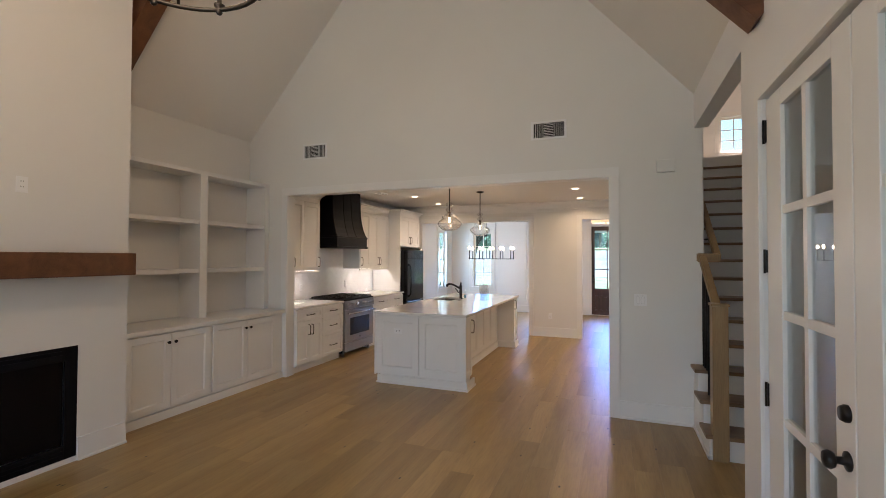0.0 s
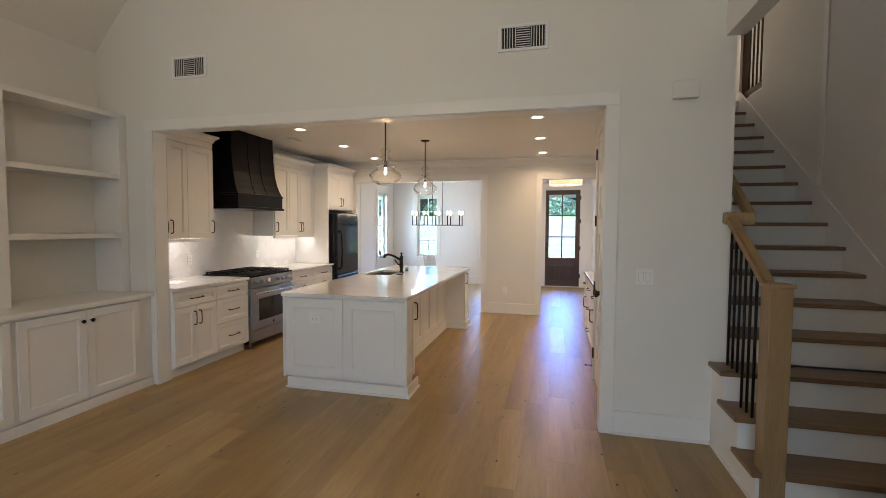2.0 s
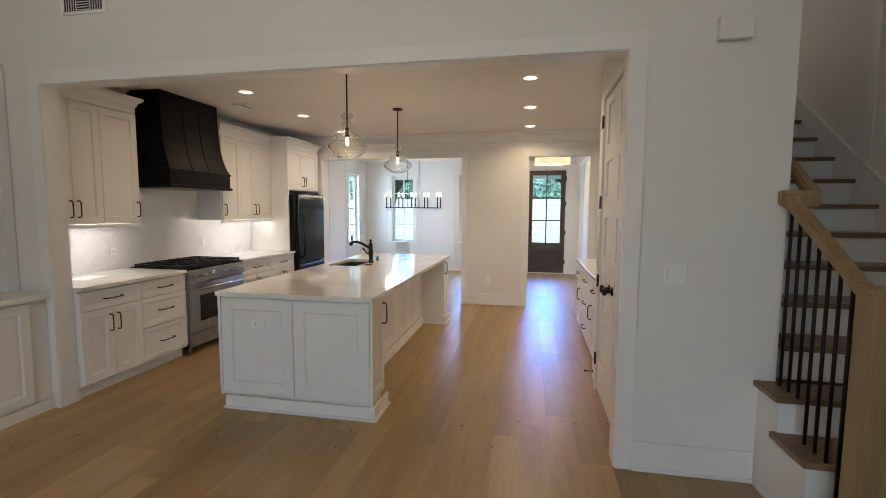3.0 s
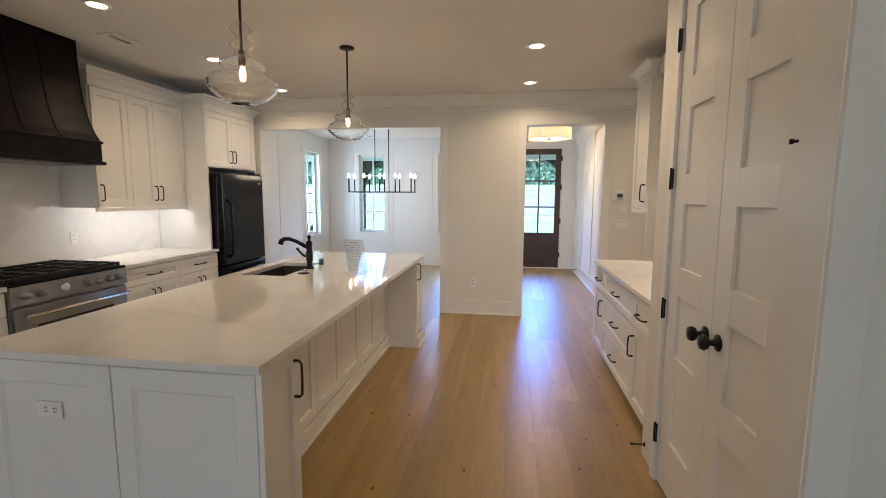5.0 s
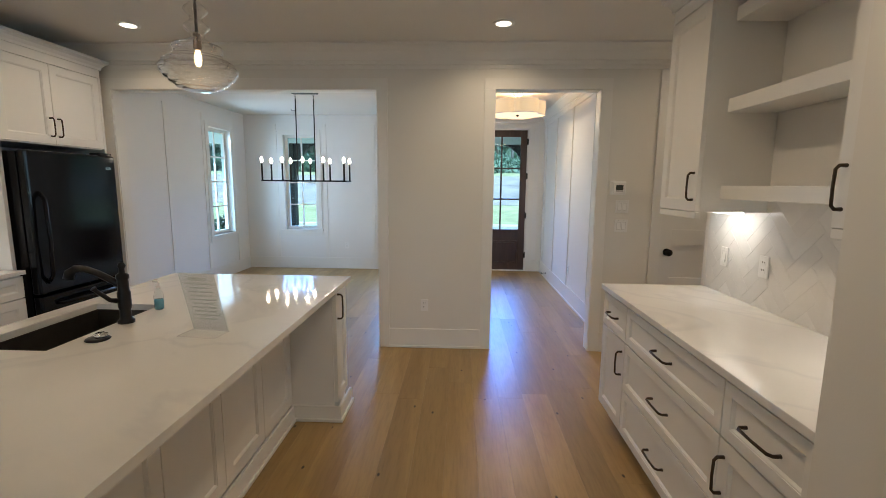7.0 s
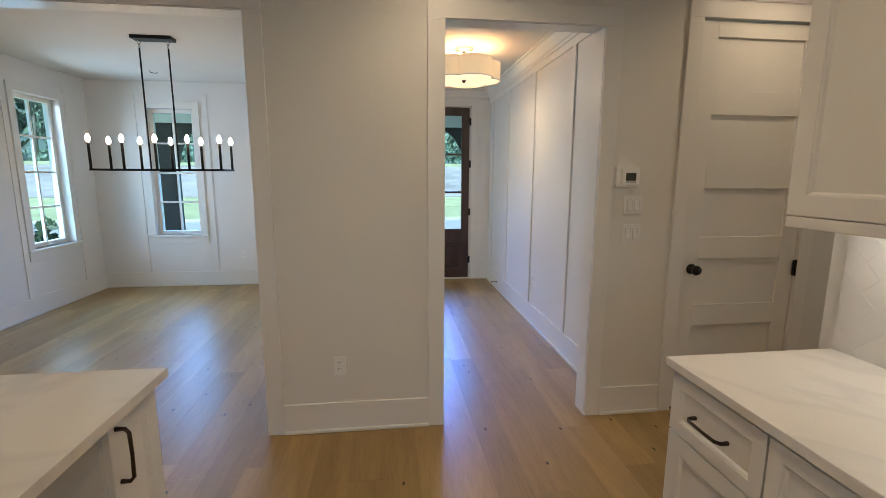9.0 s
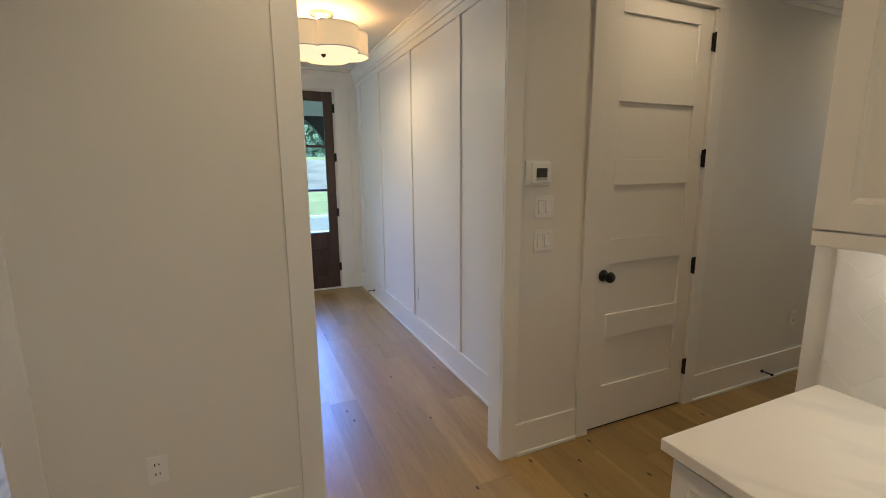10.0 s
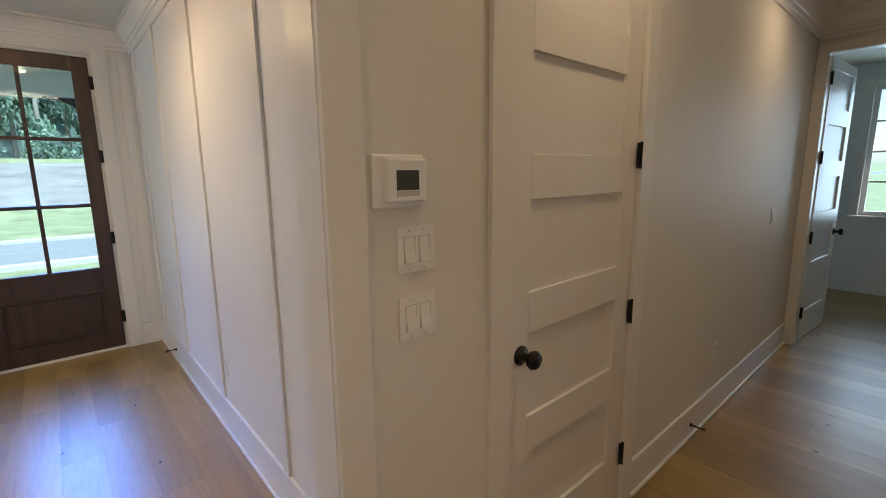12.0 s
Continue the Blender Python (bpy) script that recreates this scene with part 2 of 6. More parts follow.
BEAM = wood_mat("stained_beam", (0.17, 0.072, 0.030), (0.085, 0.034, 0.014), 0.5, "x", rnd=0.05)
DOORWOOD = wood_mat("dark_stained_door", (0.078, 0.041, 0.031), (0.036, 0.020, 0.016), 0.36, "z", rnd=0.05, ring=14)
PORCHWOOD = wood_mat("dark_porch_wood", (0.055, 0.045, 0.042), (0.03, 0.025, 0.024), 0.6, "z")
CLEAR = glass_mat("window_glass", 1.5, (0.84, 0.97, 1.0), 0.4)
BLOWN = glass_mat("blown_glass", 1.5, (0.985, 0.985, 0.98), 1.7, 0.04, 2.6)
FRENCHGLASS = glass_mat("door_glass", 1.6, (0.84, 0.88, 0.88), 1.5)
ACRYL = glass_mat("acrylic", 1.5, (0.95, 0.97, 0.97), 1.6)
BULB = mat("lit_bulb", (1.0, 0.62, 0.26), 0.4, emit=7.0)
CANDLE = mat("lit_candle_bulb", (1.0, 0.74, 0.48), 0.4, emit=40.0)
CANLIGHT = mat("lit_downlight", (1.0, 0.78, 0.52), 0.5, emit=6.0)
SHADE = mat("lit_linen_shade", (1.0, 0.72, 0.40), 0.8, emit=0.36, var=0.03, bump=0.1, bscale=300)
DIFFUSER = mat("lit_diffuser", (1.0, 0.75, 0.44), 0.6, emit=0.75)
STRIP = mat("lit_strip", (1.0, 0.90, 0.76), 0.5, emit=4.5)
PAPER = mat("printed_paper", (0.74, 0.73, 0.70), 0.6)
INK = mat("grey_ink", (0.52, 0.51, 0.50), 0.6)
FILM = mat("printed_clear_film", (0.74, 0.73, 0.71), 0.4)
FILM.node_tree.nodes["Principled BSDF"].inputs["Alpha"].default_value = 0.25
PRINT = mat("faint_grey_print", (0.50, 0.49, 0.47), 0.6)
PRINT.node_tree.nodes["Principled BSDF"].inputs["Alpha"].default_value = 0.2
REVEAL = mat("grey_reveal", (0.58, 0.57, 0.55), 0.5)
BLUEGEL = mat("blue_soap", (0.12, 0.36, 0.50), 0.15, var=0.05)
GRASS = mat("lawn", (0.21, 0.235, 0.125), 0.9, var=0.35, scale=1.2, bump=0.6, bscale=30)
BANK = mat("dry_bank", (0.20, 0.19, 0.185), 0.95, var=0.35, scale=0.5, bump=0.5, bscale=8)
ASPHALT = mat("asphalt", (0.20, 0.205, 0.21), 0.85, var=0.15, scale=3, bump=0.4, bscale=90)
CONCRETE = mat("concrete", (0.42, 0.41, 0.38), 0.85, var=0.1, scale=4, bump=0.3, bscale=70)
# foliage albedo lifted and blued: the distance haze is put into this colour
HAZY_LEAF = mat("leaves", (0.115, 0.18, 0.13), 0.7, var=0.4, scale=2, rnd=0.35)
LEAF_DARK = mat("shrub_leaves", (0.03, 0.06, 0.022), 0.6, var=0.4, scale=12, rnd=0.2)
BARK = mat("bark", (0.26, 0.235, 0.21), 0.9, var=0.3, scale=7, bump=0.6, bscale=18)


# ---- building helpers ----
def box(bm, x0, y0, z0, x1, y1, z1, bev=0.0):
    x0, x1 = min(x0, x1), max(x0, x1)
    y0, y1 = min(y0, y1), max(y0, y1)
    z0, z1 = min(z0, z1), max(z0, z1)
    v = [bm.verts.new(p) for p in ((x0, y0, z0), (x1, y0, z0), (x1, y1, z0), (x0, y1, z0), (x0, y0, z1), (x1, y0, z1), (x1, y1, z1), (x0, y1, z1))]
    fs = [bm.faces.new([v[i] for i in q]) for q in ((3, 2, 1, 0), (4, 5, 6, 7), (0, 1, 5, 4), (1, 2, 6, 5), (2, 3, 7, 6), (3, 0, 4, 7))]
    if bev:
        bmesh.ops.bevel(bm, geom=list({e for f in fs for e in f.edges}), offset=bev, segments=2, affect="EDGES", profile=0.5)
    return bm


def boxes(*bs, bev=0.0):
    bm = bmesh.new()
    for b in bs:
        box(bm, *b, bev=bev)
    return bm


def tube(bm, pts, r, n=10, cap=True):
    """A round bar along a list of points; r is one radius or one for each point."""
    pts = [Vector(p) for p in pts]
    rs = r if isinstance(r, (list, tuple)) else [r] * len(pts)
    rings = []
    side = None
    for i, p in enumerate(pts):
        d = (pts[min(i + 1, len(pts) - 1)] - pts[max(i - 1, 0)]).normalized()
        if side is None or abs(side.dot(d)) > 0.95:
            side = d.orthogonal()
        side = (side - d * side.dot(d)).normalized()
        up = d.cross(side)
        rings.append([bm.verts.new(p + (side * math.cos(a) + up * math.sin(a)) * rs[i]) for a in [2 * math.pi * k / n for k in range(n)]])
    for a, b in zip(rings, rings[1:]):
        for k in range(n):
            bm.faces.new((a[k], a[(k + 1) % n], b[(k + 1) % n], b[k])).smooth = True
    if cap:
        bm.faces.new(rings[0][::-1])
        bm.faces.new(rings[-1])
    return bm


def lathe(bm, prof, c=(0, 0, 0), n=28, axis="z", smooth=True):
    """Turns a profile of (radius, height) round an axis through c."""
    c = Vector(c)

    def at(r, h, a):
        u, v = r * math.cos(a), r * math.sin(a)
        return c + Vector({"z": (u, v, h), "x": (h, u, v), "y": (u, h, v)}[axis])
    rings = [[bm.verts.new(at(max(r, 1e-4), h, 2 * math.pi * k / n)) for k in range(n)] for r, h in prof]
    for a, b in zip(rings, rings[1:]):
        for k in range(n):
            f = bm.faces.new((a[k], a[(k + 1) % n], b[(k + 1) % n], b[k]))
            f.smooth = smooth
    return bm


def prism(bm, poly, axis, a, b):
    """Extrudes a flat outline (pairs of the other two axes, in order) from a to b along axis."""
    def at(p, t):
        return {"x": (t, p[0], p[1]), "y": (p[0], t, p[1]), "z": (p[0], p[1], t)}[axis]
    lo = [bm.verts.new(at(p, a)) for p in poly]
    hi = [bm.verts.new(at(p, b)) for p in poly]
    bm.faces.new(lo)
    bm.faces.new(hi[::-1])
    for i in range(len(poly)):
        j = (i + 1) % len(poly)
        bm.faces.new((lo[j], lo[i], hi[i], hi[j]))
    bmesh.ops.recalc_face_normals(bm, faces=bm.faces)
    return bm


def pierced(axis, a, b, u0, u1, v0, v1, holes):
    """A wall slab between a and b on its axis, u by v across, as one closed mesh with openings (u0, u1, v0, v1)."""
    us = sorted({u0, u1, *[max(u0, min(u1, h[i])) for h in holes for i in (0, 1)]})
    vs = sorted({v0, v1, *[max(v0, min(v1, h[i])) for h in holes for i in (2, 3)]})
    nu, nv = len(us) - 1, len(vs) - 1

    def full(i, j):
        if not (0 <= i < nu and 0 <= j < nv):
            return False
        u, v = (us[i] + us[i + 1]) / 2, (vs[j] + vs[j + 1]) / 2
        return not any(h[0] < u < h[1] and h[2] < v < h[3] for h in holes)
    bm = bmesh.new()
    made = {}

    def at(i, j, t):
        k = (i, j, t)
        if k not in made:
            u, v, w = us[i], vs[j], b if t else a
            made[k] = bm.verts.new({"x": (w, u, v), "y": (u, w, v)}[axis])
        return made[k]
    for i in range(nu):
        for j in range(nv):
            if not full(i, j):
                continue
            for t in (0, 1):
                bm.faces.new([at(i, j, t), at(i + 1, j, t), at(i + 1, j + 1, t), at(i, j + 1, t)])
            for di, dj, p, q in ((-1, 0, (0, 0), (0, 1)), (1, 0, (1, 0), (1, 1)), (0, -1, (0, 0), (1, 0)), (0, 1, (0, 1), (1, 1))):
                if not full(i + di, j + dj):
                    bm.faces.new([at(i + p[0], j + p[1], 0), at(i + q[0], j + q[1], 0), at(i + q[0], j + q[1], 1), at(i + p[0], j + p[1], 1)])
    bmesh.ops.recalc_face_normals(bm, faces=bm.faces)
    return bm


def mesh_of(name, bm, material):
    me = bpy.data.meshes.new(name)
    bm.normal_update()
    bm.to_mesh(me)
    bm.free()
    me.materials.append(material)
    return me


def part(name, bm, material, parent, label=""):
    ob = new(name, mesh_of(name, bm, material))
    ob.parent = parent
    if label:
        tagged(ob, label)
    return ob


def thing(name, m, label, category, group="", kind=""):
    ob = new(name)
    ob.empty_display_size = 0.1
    ob.matrix_world = m
    return tagged(ob, label, category, group, kind)


def solid(name, bm, material, label="", category="", kind="structure", group=""):
    return tagged(new(name, mesh_of(name, bm, material)), label, category, group, kind)


def shaker(x0, x1, z0, z1, y=0.0, t=0.022, rail=0.062, deep=0.011):
    """A framed cabinet front in the plane y (its face), looking to -y: one closed mesh with a sunk panel."""
    bm = bmesh.new()
    rail = min(rail, (z1 - z0) * 0.3, (x1 - x0) * 0.3)

    def loop(o, yy):
        return [bm.verts.new(p) for p in ((x0 + o, yy, z0 + o), (x1 - o, yy, z0 + o), (x1 - o, yy, z1 - o), (x0 + o, yy, z1 - o))]
    loops = [loop(0, y + t), loop(0, y + 0.0015), loop(0.0015, y), loop(rail - 0.001, y), loop(rail, y + 0.0025), loop(rail + 0.004, y + 0.0035), loop(rail + 0.011, y + deep)]
    for a, b in zip(loops, loops[1:]):
        for k in range(4):
            bm.faces.new((a[k], a[(k + 1) % 4], b[(k + 1) % 4], b[k]))
    bm.faces.new(loops[-1])
    bm.faces.new(loops[0][::-1])
    bmesh.ops.recalc_face_normals(bm, faces=bm.faces)
    return bm


def bar_pull(length, upright, stand=0.034):
    """A dark bronze bow pull centred on the origin, standing out to -y."""
    h = length / 2
    pts = [(-h, 0, 0), (-h, -stand * 0.7, 0), (-h + 0.012, -stand, 0), (0, -stand - 0.002, 0), (h - 0.012, -stand, 0), (h, -stand * 0.7, 0), (h, 0, 0)]
    if upright:
        pts = [(0, y, x) for x, y, _ in pts]
    bm = tube(bmesh.new(), pts, [0.0072, 0.006, 0.0056, 0.0052, 0.0056, 0.006, 0.0072], 8)
    return bm


def add_pull(parent, x, z, y, length, upright):
    bm = bar_pull(length, upright)
    bmesh.ops.translate(bm, verts=bm.verts, vec=(x, y, z))
    return part("handle", bm, BRONZE, parent, "dark bronze bow handle")


def round_knob(parent, x, z, y, r=0.016):
    bm = lathe(bmesh.new(), [(0.0, 0.0), (r * 0.5, 0.0), (r * 0.4, -0.012), (r, -0.018), (r, -0.026), (r * 0.6, -0.031), (0, -0.032)], (x, y, z), 14, "y")
    bmesh.ops.recalc_face_normals(bm, faces=bm.faces)
    return part("knob", bm, BLACK, parent, "small black knob")


def door_knob(parent, x, z, y, way=-1):
    bm = lathe(bmesh.new(), [(0.0, 0), (0.033, 0), (0.033, 0.006 * way), (0.014, 0.012 * way), (0.012, 0.035 * way), (0.026, 0.042 * way), (0.032, 0.055 * way), (0.026, 0.068 * way), (0, 0.072 * way)], (x, y, z), 20, "y")
    bmesh.ops.recalc_face_normals(bm, faces=bm.faces)
    return part("door_knob", bm, BLACK, parent, "round black door knob")


def hinge(parent, x, z, y, h=0.1):
    bm = boxes((x - 0.016, y - 0.004, z - h / 2, x + 0.016, y + 0.004, z + h / 2), bev=0.001)
    tube(bm, [(x, y - 0.006, z - h / 2 - 0.004), (x, y - 0.006, z + h / 2 + 0.004)], 0.006, 8)
    return part("hinge", bm, BLACK, parent, "black butt hinge")


def panel_door(name, m, w, h, cols, rows, material, label, stile=0.115, rail=0.125, foot=0.26, thick=0.04, kind="structure", ph=0.305):
    """A door of sunk panels: x across, face at y = 0 looking to -y. Returns the door."""
    d = thing(name, m, label, "door", kind=kind)
    bm = bmesh.new()
    cw = (w - stile * (cols + 1)) / cols
    for c in range(cols + 1):
        x = c * (cw + stile)
        box(bm, x, 0, 0, x + stile, thick, h, bev=0.0015)
    zs = [foot + i * (ph + rail) for i in range(rows)]
    for c in range(cols):
        x0 = stile + c * (cw + stile)
        box(bm, x0, 0, 0, x0 + cw, thick, foot, bev=0.0015)
        for z in zs:
            box(bm, x0, 0, z + ph, x0 + cw, thick, z + ph + rail if z < zs[-1] else h, bev=0.0015)
    part("frame", bm, material, d)
    for c in range(cols):
        x0 = stile + c * (cw + stile)
        for z in zs:
            part("panel", boxes((x0, 0.014, z, x0 + cw, thick - 0.014, z + ph)), material, d)
    return d


def plate(name, m, w, h, label, category, holes, kind=""):
    """A wall plate: x across, z up, face to -y. holes: (x, z, w, h, material, proud)."""
    d = thing(name, m, label, category, kind=kind)
    part("plate", boxes((-w / 2, -0.006, -h / 2, w / 2, 0, h / 2), bev=0.002), PLASTIC, d)
    for x, z, a, b, mm, pr in holes:
        part("slot" if mm is GAP else "socket", boxes((x - a / 2, -0.006 - pr, z - b / 2, x + a / 2, -0.004, z + b / 2), bev=0.0008), mm, d)
    return d


def outlet(m, label="white duplex wall outlet"):
    holes = []
    for z in (-0.02, 0.02):
        holes.append((0, z, 0.033, 0.028, PLASTIC, 0.0012))
        holes += [(-0.007, z + 0.004, 0.004, 0.011, GAP, 0.0018), (0.007, z + 0.004, 0.004, 0.009, GAP, 0.0018)]
    return plate("wall_outlet", m, 0.07, 0.115, label, "outlet", holes)


def wall_switch(m, n, label):
    """Rocker plate: each paddle a wedge that stands out at its foot, ringed by grey strips painted as the seam's shade,
    with a screw above and below.
    """
    w = 0.07 + 0.046 * (n - 1)
    d = plate("light_switch", m, w, 0.115, label, "switch", [])
    for i in range(n):
        x = (i - (n - 1) / 2) * 0.046
        part("rocker_frame", boxes((x - 0.0175, -0.0072, -0.034, x - 0.0155, -0.004, 0.034), (x + 0.0155, -0.0072, -0.034, x + 0.0175, -0.004, 0.034), (x - 0.0155, -0.0072, 0.032, x + 0.0155, -0.004, 0.034), (x - 0.0155, -0.0072, -0.034, x + 0.0155, -0.004, -0.032)), REVEAL, d)
        part("rocker", prism(bmesh.new(), [(-0.004, 0.0315), (-0.0062, 0.0315), (-0.0085, 0.0), (-0.0125, -0.0315), (-0.004, -0.0315)], "x", x - 0.015, x + 0.015), PLASTIC, d)
        for z in (-0.048, 0.048):
            part("screw", lathe(bmesh.new(), [(0, -0.0068), (0.0024, -0.0068), (0.0028, -0.006)], (x, 0, z), 8, "y"), REVEAL, d)
    return d


# facing of a wall: things are built looking to -y
def facing(x, y, z, way):
    return pose(x, y, z, 0, 0, {"-y": 0, "+x": 90, "+y": 180, "-x": -90}[way])


# ---- structure ----
KC = 2.755           # ceiling of kitchen, hall, foyer and dining room
KNEE, RIDGE, RX = 3.22, 6.36, -1.80
LW, RW = -4.55, 0.95  # side walls of the great room
YA0, YA1 = 5.465, 5.60
YB0, YB1 = 9.965, 10.085
YF = 13.93

solid("wall_kitchen_opening", prism(bmesh.new(),
      [(LW, 0), (-3.88, 0), (-3.88, 2.44), (0.18, 2.44), (0.18, 0), (1.02, 0), (1.02, KNEE - 0.1), (RX, RIDGE), (LW, KNEE)], "y", YA0, YA1), WALL, "cream painted gable wall with wide cased opening", "wall")
solid("wall_left", boxes((LW - 0.15, -3.6, 0, LW, YA1, KNEE + 0.1)), WALL, "cream painted side wall", "wall")
solid("wall_kitchen_left", boxes((LW - 0.15, YA1, 0, LW, YB0, 3.0)), WALL, "cream painted kitchen wall", "wall")
# right wall of the great room: french door opening y 1.30..3.36, stair opening y 3.75..5.465
FD0, FD1, FDH = 1.52, 3.36, 2.44
solid("wall_right", pierced("x", RW, RW + 0.12, -3.6, YA0, 0, KNEE + 0.1, [(FD0, FD1, -1, FDH), (3.75, YA0 + 1, -1, 2.865)]), WALL_WHITE, "white painted wall with door and stair openings", "wall")
# back wall with three tall windows
solid("wall_back", pierced("y", -3.75, -3.6, LW - 0.15, RW + 0.12, 0, 6.6, [(q, q + 1.3, 0.35, 2.85) for q in (-3.95, -2.43, -0.91)]), WALL, "cream painted end wall with windows", "wall")
# cathedral ceiling
for nm, ex, s in (("ceiling_slope_west", LW, 1), ("ceiling_slope_east", 0.93, -1)):
    bm = bmesh.new()
    xo = ex - s * 0.18
    zo = KNEE - 0.18 * (RIDGE - KNEE) / abs(RX - ex)
    prism(bm, [(xo, zo), (RX, RIDGE), (RX, RIDGE + 0.2), (xo, zo + 0.2)], "y", -3.75, YA0)
    solid(nm, bm, CEIL, "cream painted sloped ceiling", "ceiling")
solid("ceiling_kitchen", boxes((LW - 0.1, YA1, KC, 0.96, YB0, KC + 0.12)), CEIL, "cream painted flat ceiling", "ceiling")
solid("ceiling_front", boxes((-4.8, YB1, KC, 1.0, YF + 0.1, KC + 0.12)), CEIL, "white painted flat ceiling", "ceiling")
solid("ceiling_hall", boxes((0.96, 8.87, KC, 7.8, YB0, KC + 0.12), (5.0, 6.9, KC, 7.8, 8.87, KC + 0.12), (5.0, YB0, KC, 7.8, 11.6, KC + 0.12)), CEIL, "cream painted hall ceiling", "ceiling")

# wall between kitchen and dining / foyer / closet
BL, BR, CL, CR, BH = -3.87, -1.435, -0.38, 0.545, 2.385
HX = 4.93
PD0, PD1, PDH = 1.14, 1.95, 2.455
solid("wall_dining_foyer", pierced("y", YB0, YB1, LW - 0.1, HX + 0.07, 0, KC, [(BL, BR, -1, BH), (CL, CR, -1, BH), (PD0, PD1, -1, PDH)]), WALL, "cream painted wall with two cased openings", "wall")
# dining room and foyer
DL = -4.58
FWX0, FWX1 = -3.87, -3.28
GX0, GX1 = -2.10, -1.51
WZ0, WZ1 = 0.72, 2.41
LWY0, LWY1 = 12.75, 13.41
FX0, FX1 = -0.74, 0.79
DX0, DX1, DH = -0.40, 0.515, 2.53
solid("wall_dining_left", pierced("x", DL - 0.15, DL, YB1, YF, 0, KC, [(LWY0, LWY1, WZ0, WZ1)]), WALL_WHITE, "white panelled dining room wall", "wall")
solid("wall_front", pierced("y", YF, YF + 0.16, DL - 0.15, 0.95, 0, KC, [(FWX0, FWX1, WZ0, WZ1), (GX0, GX1, WZ0, WZ1), (DX0, DX1, -1, DH)]), WALL_WHITE, "white painted foyer partition", "wall")
solid("wall_foyer_right", boxes((FX1, YB1, 0, FX1 + 0.12, YF, KC)), WALL_WHITE, "white panelled foyer wall", "wall")
# pantry closet, counter nook, stair wall, hall and bedroom
PX = 0.25
PY0, PY1, PH = 5.665, 6.685, 2.46
solid("wall_pantry", pierced("x", PX, PX + 0.1, YA1, 6.955, 0, KC, [(PY0, PY1, -1, PH)]), WALL, "cream painted pantry wall", "wall")
solid("wall_pantry_end", boxes((PX + 0.1, 6.855, 0, 0.935, 6.955, KC)), WALL, "cream painted wall at the counter end", "wall")
solid("wall_stair", boxes((0.935, YA1, 0, 1.05, 8.83, 5.6)), WALL, "cream painted wall between stair and kitchen", "wall")
solid("wall_hall_near", boxes((1.05, 8.75, 0, 5.0, 8.87, KC)), WALL, "cream painted hall wall", "wall")
BD0, BD1, BDH = 9.07, 9.885, 2.455
solid("wall_hall_end", pierced("x", HX, HX + 0.12, 6.9, 11.6, 0, KC, [(BD0, BD1, -1, BDH)]), WALL, "cream painted hall end wall", "wall")
BWY0, BWY1, BWZ0, BWZ1 = 9.0, 9.86, 0.96, 2.5
solid("wall_bedroom", boxes((7.6, 6.9, 0, 7.75, BWY0, KC), (7.6, BWY1, 0, 7.75, 11.6, KC), (7.6, BWY0, 0, 7.75, BWY1, BWZ0), (7.6, BWY0, BWZ1, 7.75, BWY1, KC),
      (5.05, 11.5, 0, 7.6, 11.6, KC), (5.05, 6.9, 0, 7.6, 7.0, KC)), WALL_WHITE, "pale painted bedroom walls", "wall")
# stair hall shell and upper floor
SX = 2.15
UF = 3.2
solid("wall_stair_right", boxes((SX, 3.65, 0, SX + 0.12, 7.98, 5.6), (SX, 7.98, 0, SX + 0.12, 8.62, UF - 0.02)), WALL, "beige shaded stair wall", "wall")
solid("wall_stair_near", boxes((RW + 0.12, 3.65, 0, SX, 3.75, 5.6)), WALL, "white wall beside the stair foot", "wall")
solid("wall_stair_upper", boxes((RW, 3.65, KNEE + 0.1, RW + 0.12, YA0, 5.6)), WALL, "wall over the stair opening", "wall")
UWX0, UWX1, UWZ0, UWZ1 = 2.42, 3.25, 3.95, 4.75
solid("wall_upstairs", boxes((0.9, 12.0, UF, UWX0, 12.12, 5.6), (UWX1, 12.0, UF, 5.0, 12.12, 5.6), (UWX0, 12.0, UF, UWX1, 12.12, UWZ0), (UWX0, 12.0, UWZ1, UWX1, 12.12, 5.6),
      (4.9, 8.5, UF, 5.0, 12.0, 5.6), (0.9, 8.83, UF, 1.0, 12.0, 5.6), (SX + 0.12, 6.9, UF, 5.0, 7.0, 5.6), (4.9, 7.0, UF, 5.0, 8.5, 5.6)), WALL_WHITE, "white upstairs walls", "wall")
solid("floor_upstairs", boxes((1.05, 8.62, UF - 0.3, 5.0, 12.0, UF), (SX + 0.12, 7.0, UF - 0.3, 5.0, 8.62, UF)), OAK_STAIR, "oak upper landing floor", "floor")
solid("ceiling_stair", boxes((0.8, 3.6, 5.6, 5.1, 12.2, 5.7)), CEIL, "cream stair hall ceiling", "ceiling")
# study behind the glazed doors
solid("wall_study", boxes((3.6, -3.6, 0, 3.7, 3.65, KC), (RW + 0.12, -3.7, 0, 3.7, -3.6, KC), (SX, 3.55, 0, 3.7, 3.65, KC)), WALL_WHITE, "pale study walls", "wall")
solid("ceiling_study", boxes((RW + 0.12, -3.7, KC, 3.7, 3.65, KC + 0.1)), CEIL, "white study ceiling", "ceiling")
# chimney breast with the firebox opening y 1.75..2.875, z 0.05..0.905
CX = -3.735
solid("wall_chimney", pierced("x", LW, CX, 1.2, 3.25, 0, KNEE + 1.6, [(1.70, 2.875, 0.04, 0.905)]),
      WALL, "cream painted chimney breast", "wall")

# ---- trim ----


